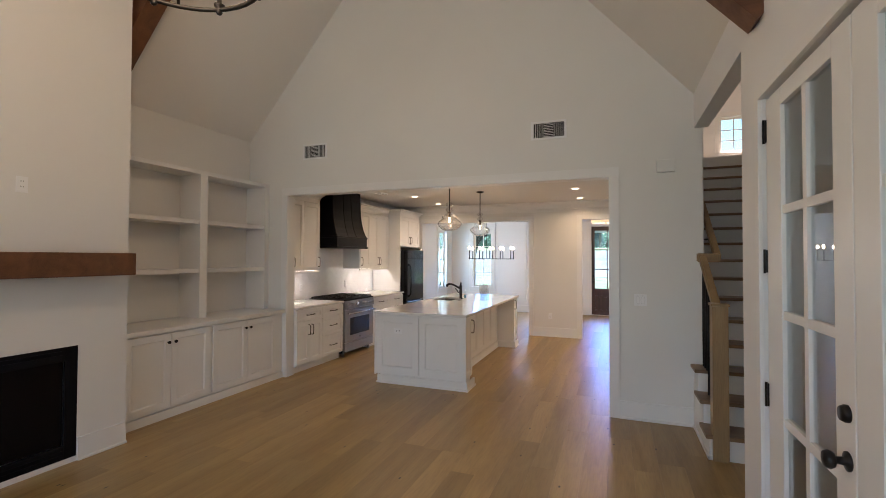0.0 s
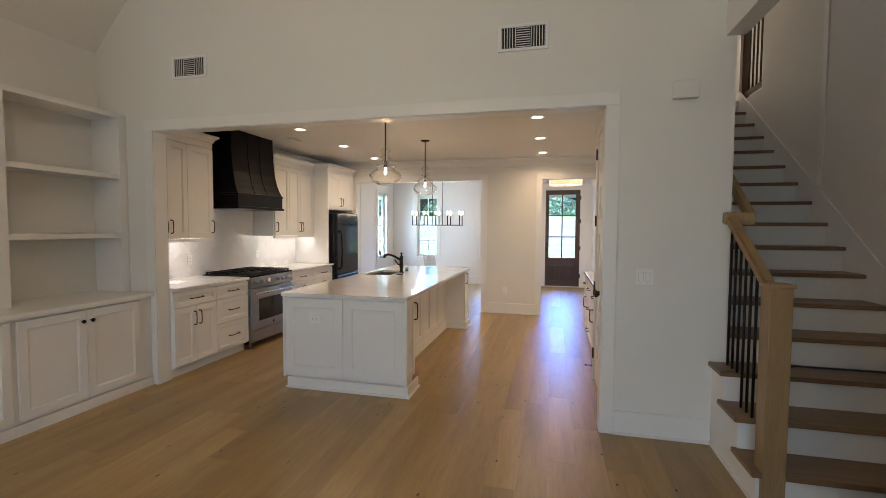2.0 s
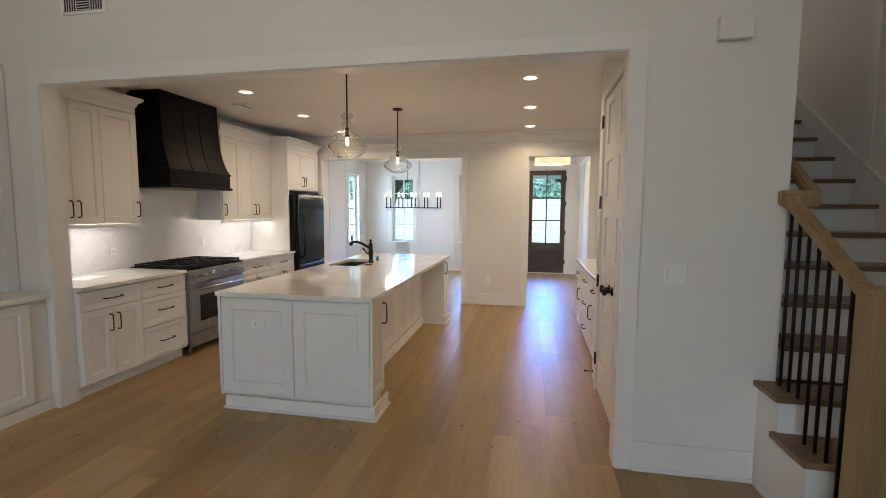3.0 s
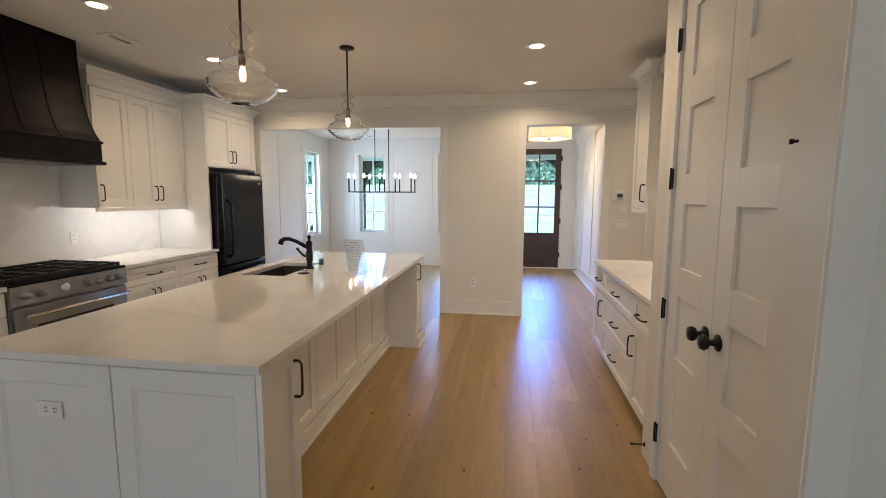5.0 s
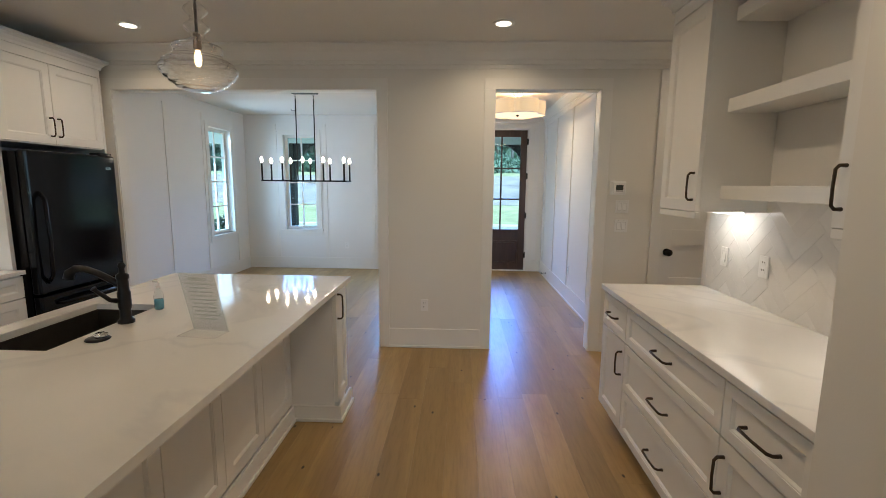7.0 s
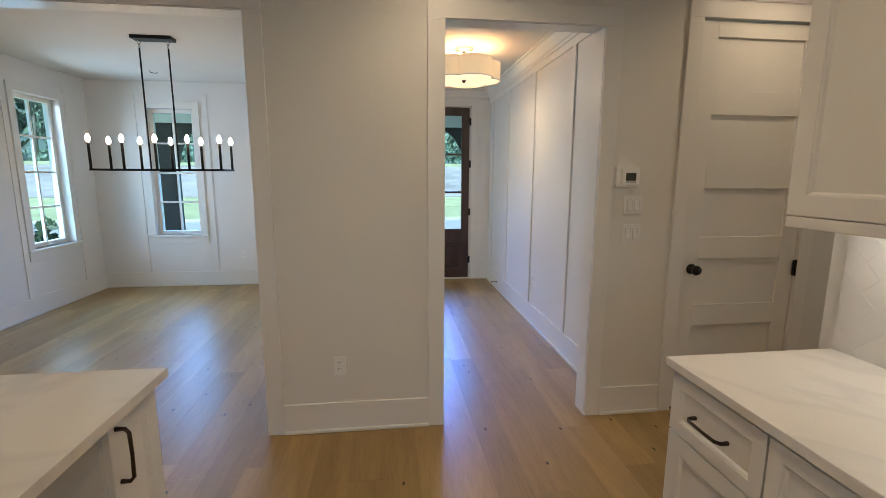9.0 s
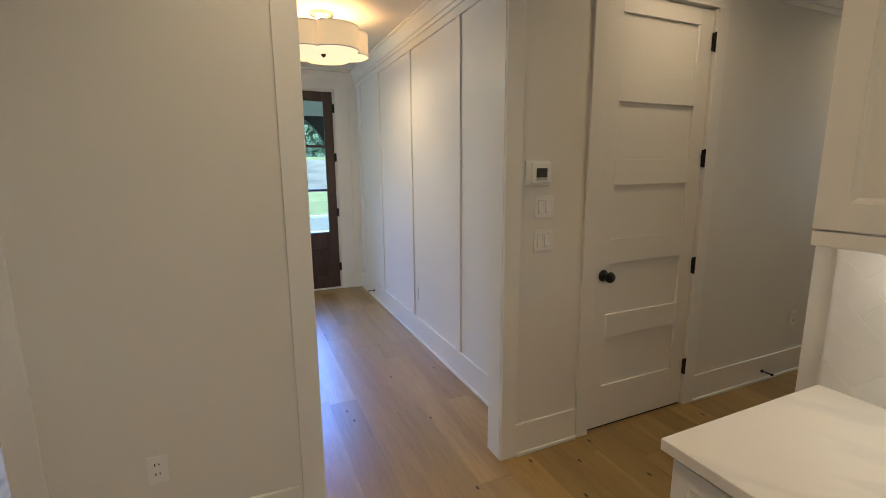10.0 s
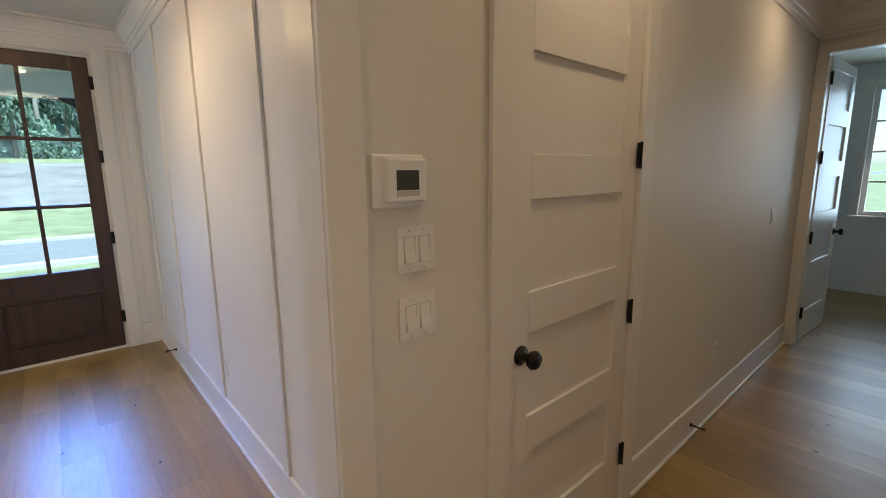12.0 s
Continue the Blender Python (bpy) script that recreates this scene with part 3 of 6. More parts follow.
def casing(name, m, w, h, cw=0.095, t=0.018, foot=0.0, head=True, label="white painted flat door casing"):
    """Flat boards round an opening w by h: x across, face to -y."""
    d = thing(name, m, label, "trim", kind="structure")
    part("side_board", boxes((-cw, -t, foot, 0, 0, h), bev=0.002), TRIM, d)
    part("side_board", boxes((w, -t, foot, w + cw, 0, h), bev=0.002), TRIM, d)
    if head:
        part("head_board", boxes((-cw, -t, h, w + cw, 0, h + cw), bev=0.002), TRIM, d)
    return d


def jamb(name, m, w, h, deep, label="white painted opening lining"):
    d = thing(name, m, label, "trim", kind="structure")
    part("side_lining", boxes((0, -0.003, 0, 0.004, deep, h)), TRIM, d)
    part("side_lining", boxes((w - 0.004, -0.003, 0, w, deep, h)), TRIM, d)
    part("head_lining", boxes((0.004, -0.003, h - 0.004, w - 0.004, deep, h)), TRIM, d)
    return d


casing("trim_kitchen_opening", facing(-3.88, YA0, 0, "-y"), 4.06, 2.44)
jamb("trim_kitchen_lining", facing(-3.88, YA0, 0, "-y"), 4.06, 2.44, YA1 - YA0)
casing("trim_dining_opening", facing(BL, YB0, 0, "-y"), BR - BL, BH)
jamb("trim_dining_lining", facing(BL, YB0, 0, "-y"), BR - BL, BH, YB1 - YB0)
casing("trim_foyer_opening", facing(CL, YB0, 0, "-y"), CR - CL, BH)
jamb("trim_foyer_lining", facing(CL, YB0, 0, "-y"), CR - CL, BH, YB1 - YB0)
casing("trim_closet_door", facing(PD0, YB0, 0, "-y"), PD1 - PD0, PDH, 0.09)
casing("trim_pantry_door", facing(PX, PY1, 0, "-x"), PY1 - PY0, PH, 0.062)
casing("trim_bedroom_door", facing(HX, BD1, 0, "-x"), BD1 - BD0, BDH, 0.075)
jamb("trim_bedroom_lining", facing(HX, BD1, 0, "-x"), BD1 - BD0, BDH, 0.12)
casing("trim_french_door", facing(RW, FD1, 0, "-x"), FD1 - FD0, FDH, 0.06)


def baseboard(name, runs, h=0.18):
    """Tall flat boards with a shoe strip. runs: (x0, y0, x1, y1, facing)."""
    d = thing(name, pose(0, 0, 0), "tall white painted baseboard with shoe moulding", "baseboard", kind="structure")
    for x0, y0, x1, y1, w in runs:
        nx, ny = {"-y": (0, -1), "+y": (0, 1), "+x": (1, 0), "-x": (-1, 0)}[w]
        part("board", boxes((x0, y0, 0, x1 + nx * 0.015, y1 + ny * 0.015, h), bev=0.003), TRIM, d)
        part("shoe", boxes((x0 + nx * 0.015, y0 + ny * 0.015, 0, x1 + nx * 0.03, y1 + ny * 0.03, 0.022), bev=0.005), TRIM, d)
    return d


baseboard("baseboard_great_room", [(0.275, YA0, 0.93, YA0, "-y"), (RW, 3.43, RW, 3.75, "-x"), (RW, -3.6, RW, 1.5, "-x"), (CX, 2.875, CX, 3.25, "+x"), (CX, 1.2, CX, 1.7, "+x")], 0.18)
baseboard("baseboard_kitchen", [(BR + 0.095, YB0, CL - 0.095, YB0, "-y"), (CR + 0.095, YB0, PD0 - 0.09, YB0, "-y"), (PD1 + 0.09, YB0, HX, YB0, "-y"), (0.935, 8.83, 1.05, 8.83, "+y"), (1.05, 8.87, HX, 8.87, "+y")], 0.185)
baseboard("baseboard_front", [(DL, YB1, DL, YF, "+x"), (DL, YF, DX0 - 0.1, YF, "-y"), (DX1 + 0.1, YF, FX1, YF, "-y"), (FX1, YB1, FX1, YF, "-x"), (FX0, YB1, FX0, YF, "+x"), (FX0 - 0.12, YB1, FX0 - 0.12, YF, "-x")], 0.2)
baseboard("baseboard_bedroom", [(7.6, 7.0, 7.6, 11.5, "-x"), (5.05, 11.5, 7.6, 11.5, "-y")], 0.14)


def crown(name, runs, z, drop=0.195, out=0.13, label="white built-up crown moulding"):
    """Stepped and coved moulding under a ceiling at z. runs as in baseboard."""
    d = thing(name, pose(0, 0, 0), label, "crown moulding", kind="structure")
    prof = [(0, 0), (0, -drop), (0.012, -drop), (0.012, -drop + 0.034), (0.024, -drop + 0.037), (0.024, -drop + 0.066), (0.034, -drop + 0.07), (0.042, -drop + 0.088),
            (0.06, -0.058), (0.09, -0.03), (out - 0.02, -0.018), (out, -0.014), (out, 0)]
    for x0, y0, x1, y1, w in runs:
        bm = bmesh.new()
        if w in ("-y", "+y"):
            s = -1 if w == "-y" else 1
            prism(bm, [(y0 + s * a, z + b) for a, b in prof], "x", x0, x1)
        else:
            s = -1 if w == "-x" else 1
            prism(bm, [(x0 + s * a, z + b) for a, b in prof], "y", y0, y1)
        part("moulding", bm, TRIM, d)
    return d


crown("crown_kitchen", [(LW, YB0, 0.935, YB0, "-y"), (0.935, YB0, HX, YB0, "-y"), (0.935, 6.955, 0.935, 8.83, "-x"), (LW, YA1, 0.25, YA1, "+y"), (LW, YA1, LW, YB0, "+x"), (HX, 8.87, HX, YB0, "-x")], KC)
crown("crown_foyer", [(FX1, YB1, FX1, YF, "-x"), (FX0, YF, FX1, YF, "-y"), (FX0, YB1, FX0, YF, "+x")], KC, 0.17, 0.10)


def battens(name, runs, label):
    d = thing(name, pose(0, 0, 0), label, "wall batten", kind="structure")
    for b in runs:
        part("batten", boxes(b, bev=0.002), TRIM, d)
    return d


t = 0.014
battens("trim_foyer_battens", [(FX1 - t, y - 0.032, 0.2, FX1, y + 0.032, 2.56) for y in (10.3, 10.955, 11.93, 12.9, 13.72)] + [(FX1 - t, YB1, 2.56, FX1, YF, 2.635)], "white board-and-batten strips on the foyer wall")
battens("trim_front_battens", [(DX0 - 0.1, YF - 0.018, 0, DX0, YF, 2.63), (DX1, YF - 0.018, 0, DX1 + 0.1, YF, 2.63), (DX0, YF - 0.018, DH, DX1, YF, 2.63), (FX1 - 0.1, YF - t, 0.2, FX1 - 0.03, YF, 2.56)], "white boards round the front door")
battens("trim_dining_battens", [(DL, y - 0.032, 0.2, DL + 0.009, y + 0.032, 2.6) for y in (10.6, 11.75, 12.62, 13.55)] + [(x - 0.032, YF - 0.009, 0.2, x + 0.032, YF, 2.6) for x in (-4.02, -3.12, -2.25, -1.36)], "white board-and-batten strips on the dining walls")
battens("trim_column_battens", [(BR + 0.001, YB0 - 0.017, 0, BR + 0.09, YB0, BH)], "flat white casing board")


def window_unit(name, m, w, h, cols, rows, label, wall=0.15, sill=True, handle=False, frame_material=None):
    """A window in an opening w by h: x across, z up, room side to -y."""
    fm = frame_material or TRIM
    d = thing(name, m, label, "window", kind="structure")
    f = 0.05
    part("window_frame", boxes((0, 0.075, 0, f, 0.135, h), (w - f, 0.075, 0, w, 0.135, h), (f, 0.075, 0, w - f, 0.135, f), (f, 0.075, h - f, w - f, 0.135, h), bev=0.003), fm, d)
    iw, ih = w - 2 * f, h - 2 * f
    for c in range(1, cols):
        x = f + iw * c / cols
        part("muntin", boxes((x - 0.011, 0.085, f, x + 0.011, 0.115, h - f)), fm, d)
    for r in range(1, rows):
        z = f + ih * r / rows
        part("muntin", boxes((f, 0.087, z - 0.011, w - f, 0.113, z + 0.011)), fm, d)
    for c in range(cols):
        for r in range(rows):
            x0, z0 = f + iw * c / cols, f + ih * r / rows
            p = part("pane", boxes((x0, 0.098, z0, x0 + iw / cols, 0.102, z0 + ih / rows)), CLEAR, d)
            p.visible_shadow = False
    # reveal and casing
    part("casing_side", boxes((-0.085, -0.018, 0, 0, 0, h), bev=0.002), TRIM, d)
    part("casing_side", boxes((w, -0.018, 0, w + 0.085, 0, h), bev=0.002), TRIM, d)
    part("casing_head", boxes((-0.085, -0.018, h, w + 0.085, 0, h + 0.085), bev=0.002), TRIM, d)
    if sill:
        part("window_sill", boxes((-0.1, -0.035, -0.03, w + 0.1, 0.07, 0), bev=0.004), TRIM, d)
        part("apron", boxes((-0.085, -0.016, -0.12, w + 0.085, 0, -0.03), bev=0.002), TRIM, d)
    if handle:
        part("crank", tube(boxes((w / 2 - 0.05, 0.045, 0.002, w / 2 + 0.05, 0.074, 0.016), bev=0.003), [(w / 2 - 0.03, 0.05, 0.018), (w / 2 + 0.05, 0.04, 0.024)], 0.006, 8), PLASTIC, d, "white crank handle")
    return d


window_unit("window_1", facing(FWX0, YF, WZ0, "-y"), FWX1 - FWX0, WZ1 - WZ0, 2, 4, "white casement window with grid of panes", handle=True)
window_unit("window_2", facing(GX0, YF, WZ0, "-y"), GX1 - GX0, WZ1 - WZ0, 2, 4, "white casement window with grid of panes", handle=True)
window_unit("window_3", facing(DL, LWY0, WZ0, "+x"), LWY1 - LWY0, WZ1 - WZ0, 2, 4, "white casement window overlooking the lawn", handle=True)
window_unit("window_4", facing(7.6, BWY1, BWZ0, "-x"), BWY1 - BWY0, BWZ1 - BWZ0, 2, 4, "white bedroom window with grid of panes")
window_unit("window_5", facing(UWX0, 12.0, UWZ0, "-y"), UWX1 - UWX0, UWZ1 - UWZ0, 3, 3, "small white upstairs window", sill=False)
for i, a in enumerate((-3.95, -2.43, -0.91)):
    window_unit("window_%d" % (6 + i), facing(a + 1.3, -3.6, 0.35, "+y"), 1.3, 2.5, 3, 4, "tall white window with grid of panes")

# ---- front door ----
fdoor = thing("door_1", facing(-0.373, YF + 0.02, 0.012, "-y"), "dark stained wooden front door with six glass panes", "front door", kind="structure")
W, Hh = 0.86, 2.495
bm = bmesh.new()
for b in ((0, 0, 0.085, Hh), (W - 0.11, 0, W, Hh), (0.085, 0, W - 0.11, 0.13), (0.085, 0.545, W - 0.11, 0.745), (0.085, Hh - 0.115, W - 0.11, Hh)):
    box(bm, b[0], 0, b[1], b[2], 0.045, b[3], bev=0.003)
part("frame", bm, DOORWOOD, fdoor)
part("panel", prism(boxes((0.08, 0.018, 0.12, W - 0.1, 0.03, 0.55)), [(0.13, 0.17), (W - 0.155, 0.17), (W - 0.155, 0.505), (0.13, 0.505)], "y", 0.008, 0.02), DOORWOOD, fdoor)
part("panel_moulding", boxes((0.085, -0.005, 0.13, 0.103, 0.02, 0.545), (W - 0.128, -0.005, 0.13, W - 0.11, 0.02, 0.545), (0.103, -0.005, 0.13, W - 0.128, 0.02, 0.148), (0.103, -0.005, 0.527, W - 0.128, 0.02, 0.545), bev=0.004), DOORWOOD, fdoor)
gx0, gx1, gz0, gz1 = 0.085, W - 0.11, 0.745, Hh - 0.115
part("muntin", boxes(((gx0 + gx1) / 2 - 0.014, 0.006, gz0, (gx0 + gx1) / 2 + 0.014, 0.04, gz1), bev=0.002), DOORWOOD, fdoor)
for k in (1, 2):
    z = gz0 + (gz1 - gz0) * k / 3
    part("muntin", boxes((gx0, 0.004, z - 0.014, gx1, 0.042, z + 0.014), bev=0.002), DOORWOOD, fdoor)
for c in range(2):
    for k in range(3):
        p = part("pane", boxes((gx0 + (gx1 - gx0) * c / 2, 0.02, gz0 + (gz1 - gz0) * k / 3, gx0 + (gx1 - gx0) * (c + 1) / 2, 0.025, gz0 + (gz1 - gz0) * (k + 1) / 3)), CLEAR, fdoor)
        p.visible_shadow = False
for z in (0.28, 1.0, 1.7, 2.3):
    hinge(fdoor, W + 0.008, z, -0.002)
for z, r in ((1.10, 0.03), (0.94, 0.032)):
    part("lock" if r < 0.031 else "door_knob", lathe(bmesh.new(), [(0, -0.03), (r * 0.7, -0.03), (r, -0.015), (r, 0)], (0.045, 0, z), 18, "y"), BLACK, fdoor)
part("threshold", boxes((-0.02, -0.02, -0.012, W + 0.03, 0.12, 0.008), bev=0.002), TRIM, fdoor)
fl0 = jamb("trim_front_door_lining", facing(DX0, YF, 0, "-y"), DX1 - DX0, DH, 0.16)
part("door_frame", boxes((0.004, 0.012, 0, 0.025, 0.075, DH - 0.004), (DX1 - DX0 - 0.026, 0.03, 0, DX1 - DX0 - 0.004, 0.075, DH - 0.004), (0.025, 0.012, DH - 0.021, DX1 - DX0 - 0.026, 0.075, DH - 0.004)), TRIM, fl0)

# ---- inner doors ----
d2 = panel_door("door_2", facing(1.143, YB0 + 0.006, 0.012, "-y"), 0.804, 2.435, 1, 5, TRIM, "closed white five-panel closet door", 0.112, 0.14, 0.26)
door_knob(d2, 0.074, 0.945, 0)
for z in (0.262, 0.94, 1.60, 2.26):
    hinge(d2, 0.802, z, -0.012)
# near-black strip in the slit under the door, painted shade and no real stop
part("stop", boxes((-0.012, 0.006, -0.012, 0.80, 0.03, -0.001)), GAP, d2)
for nm, y, flip in (("door_3", PY1 - 0.003, False), ("door_4", 6.18, True)):
    dd = panel_door(nm, facing(PX + 0.001, y, 0.012, "-x"), 0.498, 2.44, 1, 5, TRIM, "closed white five-panel pantry door leaf", 0.125, 0.14, 0.28)
    door_knob(dd, 0.068 if flip else 0.456, 0.945, 0)
    for z in (0.262, 0.94, 1.60, 2.26):
        hinge(dd, 0.504 if flip else -0.008, z, -0.016)
d5 = panel_door("door_5", pose(HX + 0.11, BD1 - 0.012, 0.012, 0, 0, -4), 0.80, 2.43, 1, 5, TRIM, "white five-panel bedroom door standing open", 0.112, 0.14, 0.26)
door_knob(d5, 0.735, 0.93, 0)
for z in (0.262, 0.94, 1.62, 2.26):
    hinge(d5, -0.006, z, -0.004)
# glazed double doors
for nm, y, flip in (("door_6", FD1 - 0.03, False), ("door_7", FD1 - 0.92, True)):
    w, h = 0.88, 2.41
    dd = thing(nm, facing(RW + 0.012, y, 0.012, "-x"), "white glazed french door with black knob", "french door", kind="structure")
    sl, sr = (0.205, 0.14) if not flip else (0.155, 0.205)
    part("frame", boxes((0, 0, 0, sl, 0.04, h), (w - sr, 0, 0, w, 0.04, h), (sl, 0, 0, w - sr, 0.04, 0.33), (sl, 0, h - 0.085, w - sr, 0.04, h), bev=0.003), TRIM, dd)
    x0, x1, z0, z1 = sl, w - sr, 0.33, h - 0.085
    part("muntin", boxes(((x0 + x1) / 2 - 0.02, 0.004, z0, (x0 + x1) / 2 + 0.02, 0.036, z1), bev=0.002), TRIM, dd)
    for k in range(1, 4):
        z = z0 + (z1 - z0) * k / 4
        part("muntin", boxes((x0, 0.005, z - 0.02, x1, 0.035, z + 0.02), bev=0.002), TRIM, dd)
    for c in range(2):
        for k in range(4):
            p = part("pane", boxes((x0 + (x1 - x0) * c / 2, 0.018, z0 + (z1 - z0) * k / 4, x0 + (x1 - x0) * (c + 1) / 2, 0.022, z0 + (z1 - z0) * (k + 1) / 4)), FRENCHGLASS, dd)
            p.visible_shadow = False
    if not flip:
        door_knob(dd, w - 0.05, 0.91, 0)
        part("deadbolt", lathe(bmesh.new(), [(0, -0.022), (0.024, -0.022), (0.03, -0.01), (0.03, 0)], (w - 0.05, 0, 1.07), 18, "y"), BLACK, dd)
    for z in (0.26, 0.9, 1.58, 2.25):
        hinge(dd, -0.008 if not flip else w + 0.008, z, -0.004, 0.115)


# ---- great room ----
TOPZ = 0.905
for i, (a, b) in enumerate(((3.255, 4.30), (4.30, 5.445))):
    w = b - a
    c = thing("base_cabinet", facing(-3.92, a, 0, "+x"), "white shaker two-door base cabinet under bookshelves", "cabinet", "built-in cabinets")
    part("body", boxes((0, 0.022, 0.09, w, 0.6, TOPZ - 0.04), (0, 0.03, 0, w, 0.6, 0.09)), CAB, c)
    part("plinth", boxes((0, 0.008, 0, w, 0.03, 0.085), bev=0.002), TRIM, c)
    m0 = 0.10 if i == 0 else 0.02
    e = w - (0.02 if i == 0 else 0.135)
    for k in range(2):
        x0 = m0 + (e - m0) * k / 2 + 0.002
        x1 = m0 + (e - m0) * (k + 1) / 2 - 0.002
        d = part("door", shaker(x0, x1, 0.11, TOPZ - 0.06), CAB, c)
        round_knob(d, x1 - 0.035 if k == 0 else x0 + 0.035, 0.755, 0)
tagged(new("worktop", mesh_of("worktop", boxes((LW, 3.255, TOPZ - 0.04, -3.895, 5.445, TOPZ), bev=0.003), CAB)), "white painted wooden top over the base cabinets", "worktop")
bk = thing("bookcase", facing(-4.2, 3.255, TOPZ, "+x"), "white built-in open bookcase with empty shelves", "bookcase")
bw_, bh_ = 2.205, 2.60 - TOPZ
part("side_panel", boxes((0, 0, 0, 0.12, 0.34, bh_), bev=0.002), CAB, bk)
part("side_panel", boxes((2.13, 0, 0, bw_, 0.34, bh_), bev=0.002), CAB, bk)
part("divider", boxes((1.115, 0, 0, 1.215, 0.34, bh_ - 0.045), bev=0.002), CAB, bk)
part("top_panel", boxes((0.12, 0, bh_ - 0.045, 2.13, 0.34, bh_), bev=0.002), CAB, bk)
part("back_panel", boxes((0.12, 0.325, 0, 2.13, 0.345, bh_ - 0.045)), WALL, bk)
for a, b in ((0.12, 1.115), (1.215, 2.13)):
    for z in (1.425, 1.985):
        part("shelf", boxes((a, 0.012, z - TOPZ, b, 0.325, z - TOPZ + 0.045), bev=0.002), CAB, bk)
mt = thing("mantel", pose(CX, 1.5, 1.453), "thick brown stained wooden mantel beam", "mantel")
part("beam", boxes((0, -0.25, 0, 0.215, 1.675, 0.182), bev=0.006), BEAM, mt)
fb = thing("fireplace_insert", pose(CX - 0.02, 1.70, 0.04), "black metal gas fireplace insert", "fireplace")
part("surround", boxes((0, 0, 0, 0.018, 0.09, 0.865), (0, 1.085, 0, 0.018, 1.175, 0.865), (0, 0.09, 0, 0.018, 1.085, 0.11), (0, 0.09, 0.755, 0.018, 1.085, 0.865), bev=0.003), SOOT, fb)
part("firebox", boxes((-0.62, 0.0, 0.0, -0.6, 1.175, 0.865)), SOOT, fb)
part("glass_front", boxes((-0.012, 0.09, 0.11, -0.004, 1.085, 0.755)), FIREGLASS, fb)
for z in (0.03, 0.06, 0.795, 0.825):
    part("louver", boxes((0.018, 0.1, z, 0.024, 1.075, z + 0.012)), SOOT, fb)
outlet(facing(CX, 2.49, 2.12, "+x"), "white wall outlet above the mantel")


def air_vent(m, w, h, label):
    d = thing("air_vent", m, label, "vent")
    part("frame", boxes((0, -0.012, 0, 0.022, 0, h), (w - 0.022, -0.012, 0, w, 0, h), (0.022, -0.012, 0, w - 0.022, 0, 0.022), (0.022, -0.012, h - 0.022, w - 0.022, 0, h), bev=0.002), PLASTIC, d)
    # near-black sheet painted in for the shade between the slats
    part("backing", boxes((0.022, -0.003, 0.022, w - 0.022, 0, h - 0.022)), GAP, d)
    n = 9
    for side in (0, 1, 2):
        x0, x1 = 0.022 + (w - 0.044) * side / 3 + 0.004, 0.022 + (w - 0.044) * (side + 1) / 3 - 0.004
        if side == 1:
            for k in range(n):
                z = 0.03 + (h - 0.06) * k / (n - 1)
                part("slat", boxes((x0, -0.011, z - 0.003, x1, -0.008, z + 0.002)), PLASTIC, d)
        else:
            for k in range(6):
                x = x0 + (x1 - x0) * k / 5
                part("slat", boxes((x - 0.0025, -0.011, 0.024, x + 0.0025, -0.008, h - 0.024)), PLASTIC, d)
    return d


air_vent(facing(-0.615, YA0, 2.885, "-y"), 0.375, 0.2, "white louvred air vent on the gable wall")
air_vent(facing(-3.64, YA0, 2.90, "-y"), 0.375, 0.2, "white louvred air vent on the gable wall")
air_vent(pose(-3.75, 7.735, KC - 0.001, 90, 0, 0), 0.18, 0.26, "white louvred kitchen ceiling vent")
ch = thing("door_chime", facing(0.618, YA0, 2.46, "-y"), "small white wall chime box", "chime")
part("cover", boxes((0, -0.05, -0.008, 0.165, 0, 0.115), bev=0.006), WALL, ch)
part("grille", boxes((0.05, -0.04, -0.0105, 0.135, -0.014, -0.007)), REVEAL, ch)
wall_switch(facing(0.469, YA0, 1.19, "-y"), 2, "white double rocker light switch plate")

# timber truss under the sloped ceiling
for s, ex in ((1, LW), (-1, 0.95)):
    z0 = KNEE - 0.03
    slope = (RIDGE - KNEE) / abs(RX - ex)
    bm = bmesh.new()
    dz = 0.38
    prism(bm, [(ex, z0), (RX, RIDGE - 0.03), (RX, RIDGE - 0.03 - dz), (ex + s * 0.03, z0 - dz + 0.03 * slope), (ex, z0 - dz + 0.06)], "y", 3.30, 3.47)
    tagged(new("ceiling_beam", mesh_of("ceiling_beam", bm, BEAM)), "brown stained timber rafter beam", "beam", "truss beams")

# iron chandelier of the great room
gc = thing("ring_chandelier", pose(-1.92, 2.2, 3.13), "black iron ring chandelier with lit candle lamps", "chandelier")
bm = bmesh.new()
ringp = [(0.46 * math.cos(2 * math.pi * k / 40), 0.46 * math.sin(2 * math.pi * k / 40), 0) for k in range(41)]
part("ring", tube(bm, ringp, 0.014, 8, cap=False), BLACK, gc)
for k in range(8):
    a = 2 * math.pi * (k + 0.35) / 8
    x, y = 0.46 * math.cos(a), 0.46 * math.sin(a)
    bm = lathe(bmesh.new(), [(0.0, -0.035), (0.012, -0.03), (0.02, -0.018), (0.014, 0), (0.03, 0.02), (0.032, 0.03), (0.014, 0.032), (0.013, 0.11), (0, 0.11)], (x, y, 0), 12)
    part("candle_cup", bm, BLACK, gc)
    part("bulb", lathe(bmesh.new(), [(0, 0.11), (0.012, 0.12), (0.016, 0.145), (0.008, 0.175), (0, 0.185)], (x, y, 0), 10), BULB, gc)
for k in range(4):
    a = math.pi * (k + 0.5) / 2
    part("arm", tube(bmesh.new(), [(0.46 * math.cos(a), 0.46 * math.sin(a), 0), (0.3 * math.cos(a), 0.3 * math.sin(a), 0.4), (0, 0, 0.62)], 0.009, 8), BLACK, gc)
